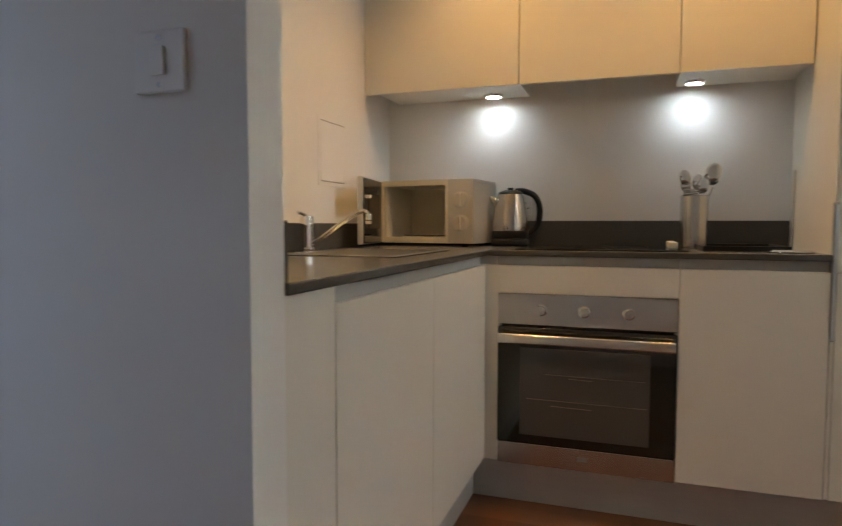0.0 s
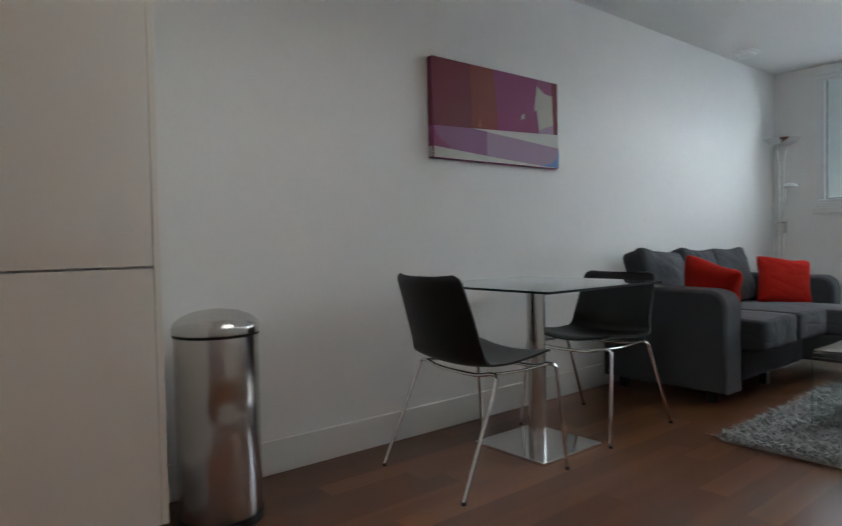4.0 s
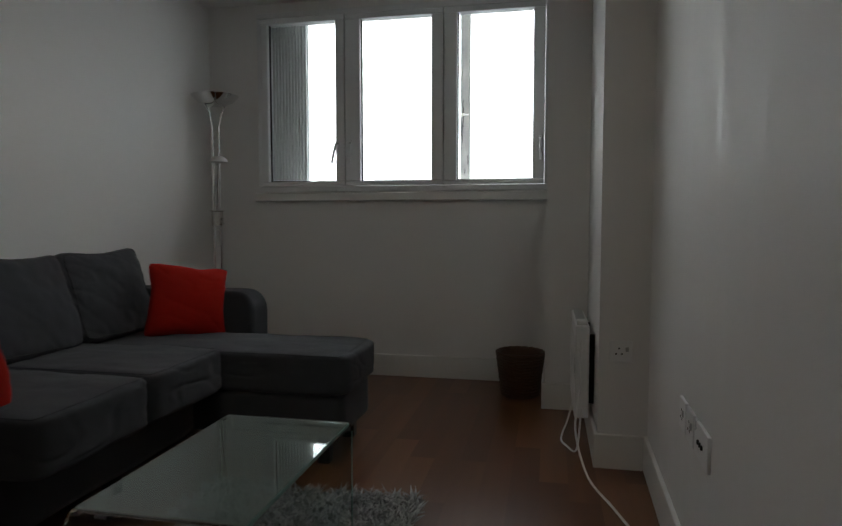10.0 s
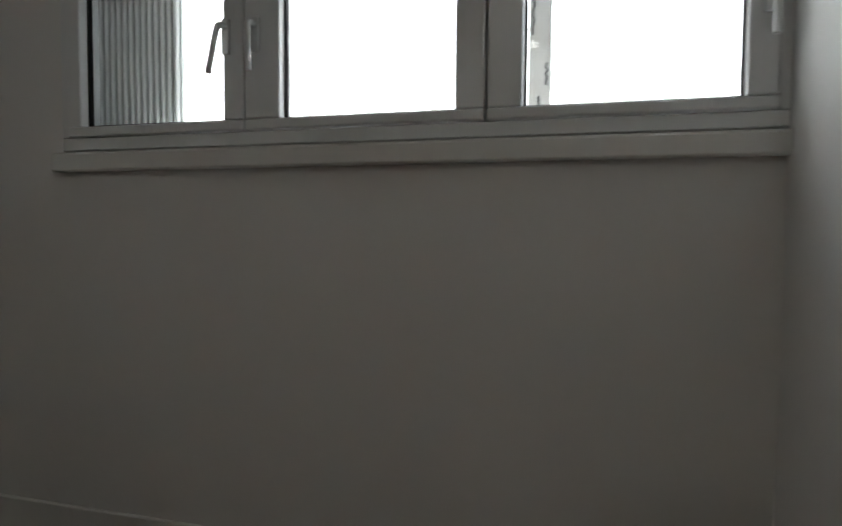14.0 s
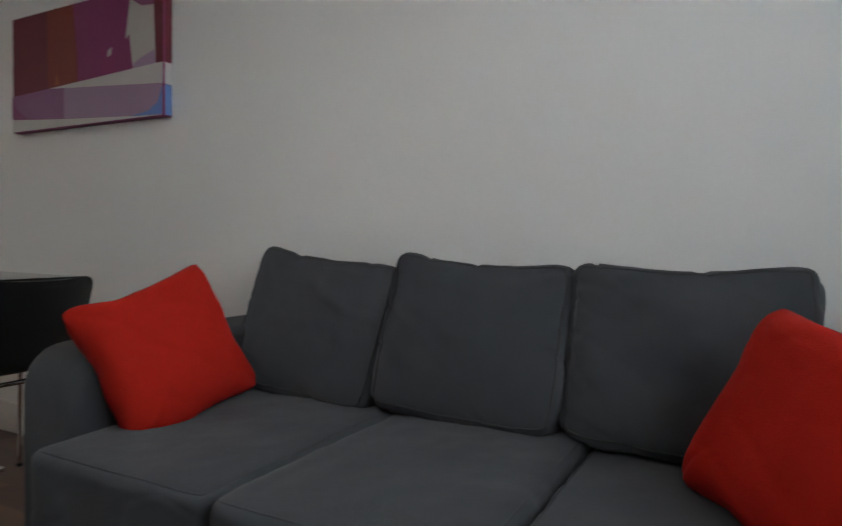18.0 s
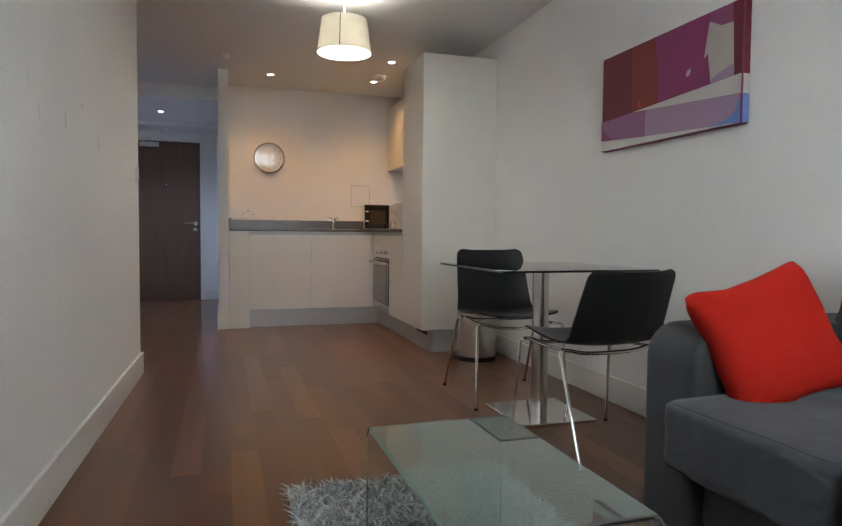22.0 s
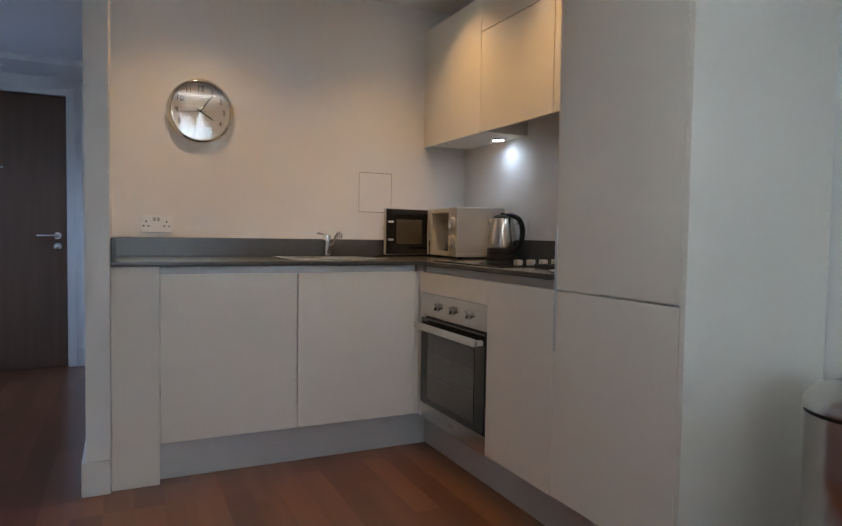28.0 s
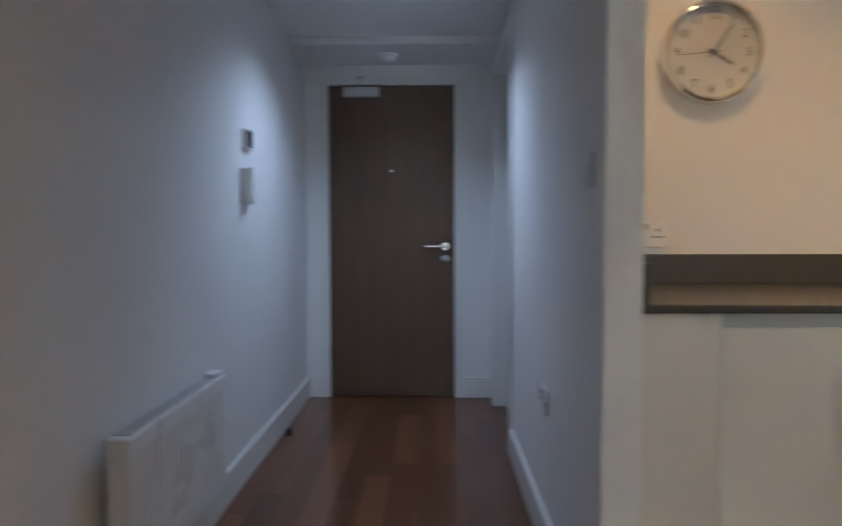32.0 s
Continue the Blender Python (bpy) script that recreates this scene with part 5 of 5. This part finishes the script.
rug = thing("shag_rug", (5.245, -1.402, 0), "pale grey shaggy rug under the coffee table", "rug")
RW, RD = 0.765, 0.405
part("backing", cuboid(-RW + 0.03, RW - 0.03, -RD + 0.03, RD - 0.03, 0.0, 0.012, bevel=0.003), RUG, rug)
rng = np.random.default_rng(4)
N = 15000
base = np.column_stack([rng.uniform(-RW + 0.02, RW - 0.02, N), rng.uniform(-RD + 0.02, RD - 0.02, N)])
lean = rng.normal(0, 0.019, (N, 2))
hgt = rng.uniform(0.022, 0.048, N)
ang = rng.uniform(0, 2 * math.pi, N)
wd = rng.uniform(0.0035, 0.0065, N)
side = np.column_stack([np.cos(ang), np.sin(ang)]) * wd[:, None]
v0 = np.column_stack([base - side, np.full(N, 0.008)])
v1 = np.column_stack([base + side, np.full(N, 0.008)])
v2 = np.column_stack([base + lean * 0.6 + side * 0.9, hgt * 0.75])
v3 = np.column_stack([base + lean * 0.6 - side * 0.9, hgt * 0.75])
v4 = np.column_stack([base + lean * 1.5, hgt])
verts = np.stack([v0, v1, v2, v3, v4], 1).reshape(-1, 3)
faces = []
for k in range(N):
    q = 5 * k
    faces += [(q, q + 1, q + 2, q + 3), (q + 3, q + 2, q + 4)]
me = bpy.data.meshes.new("pile")
me.from_pydata(verts.tolist(), [], faces)
me.materials.append(RUG)
pile = new("pile", me)
pile.parent = rug
tagged(pile, "thick tufted pale grey pile", kind="stuff")

# ---- floor lamp ----
lamp = thing("floor_lamp", (7.540, -0.150, 0), "chrome twin-stem uplighter floor lamp with a reading arm, off", "floor lamp")
bm = B()
lathe(bm, [(0.125, 0), (0.125, 0.012), (0.115, 0.022), (0.02, 0.03), (0, 0.03)], 40)
part("base", bm, CHROME, lamp)
for s in (-1, 1):
    bm = B()
    tube(bm, [(s * 0.019, -s * 0.011, 0.02), (s * 0.019, -s * 0.011, 1.55), (s * 0.035, -s * 0.022, 1.66), (s * 0.065, -s * 0.04, 1.718)], 0.0052, 10)
    part("stem", bm, CHROME, lamp)
bm = B()
lathe(bm, [(0.02, 1.696), (0.06, 1.703), (0.11, 1.726), (0.145, 1.763), (0.140, 1.763), (0.105, 1.732), (0.05, 1.711), (0.0, 1.708)], 40)
part("bowl", bm, CHROME, lamp, "shallow chrome uplighter bowl")
bm = cuboid(-0.022, 0.022, -0.030, 0.030, 0.955, 1.045, bevel=0.005)
box(bm, -0.03, 0.03, -0.036, 0.036, 1.045, 1.051, bevel=0.002)
clampo = part("dimmer_clamp", bm, STEEL, lamp)
for z in (0.965, 0.995):
    bm = B()
    lathe(bm, [(0.008, -0.034), (0.008, -0.042), (0, -0.042)], 12, at=(0, 0, z), axis="y")
    part("knob", bm, CHROME, clampo)
bm = B()
tube(bm, [(-0.01, 0, 1.03), (-0.02, -0.01, 1.10), (-0.065, -0.04, 1.20), (-0.15, -0.095, 1.300), (-0.20, -0.120, 1.318)], 0.006, 10, smooth=6)
part("reading_arm", bm, CHROME, lamp)
bm = B()
lathe(bm, [(0.0, 0.028), (0.028, 0.024), (0.048, 0.008), (0.052, -0.006), (0.048, -0.008), (0.0, -0.002)], 28, at=(-0.240, -0.150, 1.335))
part("reading_head", bm, SILVER, lamp, "small dished reading head")

# ---- waste basket, heater and cable ----
basket = thing("wicker_basket", (7.445, -2.055, 0), "round dark brown wicker waste basket by the boxing", "basket")
bm = B()
lathe(bm, [(0.0, 0.006), (0.094, 0.006), (0.094, 0.0), (0.098, 0.02), (0.128, 0.240), (0.120, 0.240), (0.09, 0.02)], 36)
part("shell", bm, WICKER, basket)
for k in range(14):
    z = 0.012 + k * 0.0165
    r = 0.099 + (z / 0.240) * 0.031
    bm = B()
    pts = []
    for q in range(37):
        a = 2 * math.pi * q / 36
        rr = r + 0.003 * math.cos(18 * a + math.pi * (k % 2))
        pts.append((rr * math.cos(a), rr * math.sin(a), z))
    tube(bm, pts, 0.0075, 6)
    part("weave_strand", bm, WICKER, basket)
bm = B()
tube(bm, [(0.130 * math.cos(2 * math.pi * q / 40), 0.130 * math.sin(2 * math.pi * q / 40), 0.243 + 0.003 * (q % 2)) for q in range(41)], 0.010, 8)
part("rim", bm, WICKER, basket)


def panel_heater(at, rz, length, label, feet):
    ob = thing("panel_heater", at, label, "heater", rz=rz)
    z0, z1 = 0.0, 0.40
    part("body", cuboid(-length / 2, length / 2, -0.085, -0.025, z0, z1, bevel=0.008, seg=3), WHITE_PLASTIC, ob)
    bm = B()
    n = int(length / 0.035)
    for k in range(n):
        x = -length / 2 + 0.03 + k * (length - 0.06) / n
        box(bm, x, x + 0.006, -0.0875, -0.0845, z0 + 0.03, z1 - 0.05)
    part("ribs", bm, WHITE_PLASTIC, ob)
    part("top_grille", cuboid(-length / 2 + 0.03, length / 2 - 0.03, -0.075, -0.035, z1 - 0.004, z1 + 0.002), SWITCH_GREY, ob)
    part("control_box", cuboid(length / 2 - 0.09, length / 2 - 0.02, -0.078, -0.032, z1, z1 + 0.018, bevel=0.004), WHITE_PLASTIC, ob)
    for x in (-length / 2 + 0.08, length / 2 - 0.08):
        part("bracket", cuboid(x - 0.015, x + 0.015, -0.025, 0, z0 + 0.05, z1 - 0.05), DARKGAP, ob)
    return ob


panel_heater((6.87, B1Y, 0.14), 180, 0.50, "slim white electric panel heater on the boxing", True)
panel_heater((0.165, YH, 0.185), 180, 0.73, "slim white electric panel heater on the hall wall", True)
bm = B()
tube(bm, [(6.61, -2.345, 0.47), (6.56, -2.335, 0.40), (6.57, -2.34, 0.28), (6.50, -2.32, 0.13), (6.32, -2.36, 0.012), (6.08, -2.43, 0.006), (5.90, -2.48, 0.006), (5.75, -2.52, 0.006), (5.62, -2.548, 0.02)], 0.0045, 8, smooth=6)
solid("heater_cable", bm, WHITE_PLASTIC, "white flex trailing from the heater across the floor", "cable")
bm = B()
tube(bm, [(6.83, -2.325, 0.17), (6.85, -2.30, 0.06), (6.75, -2.27, 0.007), (6.66, -2.29, 0.006), (6.58, -2.33, 0.02), (6.57, -2.345, 0.2)], 0.0045, 8, smooth=6)
solid("heater_cable", bm, WHITE_PLASTIC, "white flex looping to the floor below the heater", "cable")

# ---- hall ----
door = tagged(new("door_1"), "dark walnut-veneer flat entrance door, shut", "door", kind="structure")
part("leaf", cuboid(HALLX - 0.05, HALLX - 0.006, DY0, DY1, 0.006, DZ, bevel=0.002), DOORWOOD, door)
bm = B()
for a in ((DY0 - 0.06, DY0 - 0.003, 0, DZ + 0.05), (DY1 + 0.003, DY1 + 0.06, 0, DZ + 0.05), (DY0 - 0.003, DY1 + 0.003, DZ + 0.004, DZ + 0.05)):
    box(bm, HALLX - 0.10, HALLX + 0.012, a[0], a[1], a[2], a[3], bevel=0.003)
part("door_frame", bm, SATIN, door, "satin white door frame")
bm = B()
lathe(bm, [(0.026, HALLX - 0.006), (0.026, HALLX + 0.002), (0, HALLX + 0.002)], 24, at=(0, DY1 - 0.06, 1.005), axis="x")
tube(bm, [(HALLX, DY1 - 0.06, 1.005), (HALLX + 0.05, DY1 - 0.06, 1.005), (HALLX + 0.055, DY1 - 0.08, 1.005), (HALLX + 0.055, DY1 - 0.19, 1.005)], 0.010, 10)
part("door_handle", bm, STEEL, door, "satin steel lever handle")
bm = B()
lathe(bm, [(0.026, HALLX - 0.006), (0.026, HALLX + 0.006), (0.018, HALLX + 0.012), (0, HALLX + 0.012)], 24, at=(0, DY1 - 0.06, 0.925), axis="x")
part("lock", bm, STEEL, door, "round thumb-turn lock")
bm = B()
lathe(bm, [(0.008, HALLX - 0.006), (0.008, HALLX + 0.002), (0, HALLX + 0.002)], 16, at=(0, (DY0 + DY1) / 2, 1.5), axis="x")
part("peephole", bm, STEEL, door)
closer = part("door_closer", cuboid(HALLX - 0.006, HALLX + 0.04, DY0 + 0.10, DY0 + 0.33, DZ - 0.075, DZ - 0.015, bevel=0.006), SILVER, door, "silver overhead door closer")
bm = B()
tube(bm, [(HALLX + 0.02, DY0 + 0.20, DZ - 0.012), (HALLX + 0.16, DY0 + 0.24, DZ + 0.02), (HALLX + 0.02, DY0 + 0.20, DZ + 0.045)], 0.008, 8)
part("arm", bm, SILVER, closer)
for z in (0.25, 1.05, 1.80):
    bm = B()
    lathe(bm, [(0.007, z), (0.007, z + 0.09)], 10, at=(HALLX - 0.003, DY0 - 0.001, 0))
    part("hinge", bm, STEEL, door)

d2 = tagged(new("door_2"), "white painted inner door, shut, in the hall side wall", "door", kind="structure")
part("leaf", cuboid(-1.87, -1.07, -1.965, -1.925, 0.006, 2.05, bevel=0.002), SATIN, d2)
bm = B()
for a in ((-1.935, -1.875, 0, 2.13), (-1.065, -1.0, 0, 2.13), (-1.875, -1.065, 2.065, 2.13)):
    box(bm, a[0], a[1], POUT - 0.016, -1.93, a[2], a[3], bevel=0.003)
part("door_frame", bm, SATIN, d2, "satin white architrave")

phone = thing("entry_phone", (-0.72, YH, 1.33), "small white door-entry handset on the hall wall", "entry phone", rz=180)
part("base", cuboid(-0.05, 0.05, -0.03, 0, -0.11, 0.045, bevel=0.005), WHITE_PLASTIC, phone)
part("handset", cuboid(-0.045, -0.005, -0.055, -0.031, -0.11, 0.05, bevel=0.008), WHITE_PLASTIC, phone)
therm = thing("key_switch", (-0.745, YH, 1.505), "small black-fronted control box on the hall wall", "control", rz=180)
part("box", cuboid(-0.045, 0.045, -0.02, 0, -0.045, 0.045, bevel=0.004), WHITE_PLASTIC, therm)
part("display", cuboid(-0.04, 0.04, -0.024, -0.0205, -0.035, 0.04, bevel=0.002), BLACK, therm, "black display face")
stop = thing("door_stop", (-1.30, YH + 0.05, 0), "small black rubber door stop on the hall floor", "door stop")
bm = B()
lathe(bm, [(0.018, 0), (0.018, 0.03), (0.012, 0.036), (0, 0.036)], 16)
part("buffer", bm, BLACK, stop)

# ---- floor strips ----
STRIP_W, STRIP_T = 0.107, 0.012
strip_meshes = {}


def strip_mesh(length, width):
    key = (round(length, 3), round(width, 3))
    if key not in strip_meshes:
        bm = cuboid(0, length, 0, width, 0, STRIP_T)
        strip_meshes[key] = mesh_of("strip", bm, FLOOR, smooth=False)
    return strip_meshes[key]


rnd = random.Random(8)
y = YH
while y < -0.001:
    wy = min(STRIP_W, -y)
    x = HALLX - 0.1 - rnd.choice((0.0, 0.35, 0.7, 1.0))
    end = LX + 0.1 if y + wy <= YR - 0.14 else XW
    while x < end:
        ln = rnd.choice((0.6, 0.8, 1.0, 1.2))
        x0, x1 = max(x, HALLX - 0.1), min(x + ln, end)
        if x1 - x0 > 0.02:
            ob = new("plank", strip_mesh(round(x1 - x0, 2) if (x0 > HALLX - 0.1 and x1 < end) else x1 - x0, wy))
            ob.location = (x0, y, -STRIP_T)
            ob.parent = floor
        x += ln
    y += STRIP_W
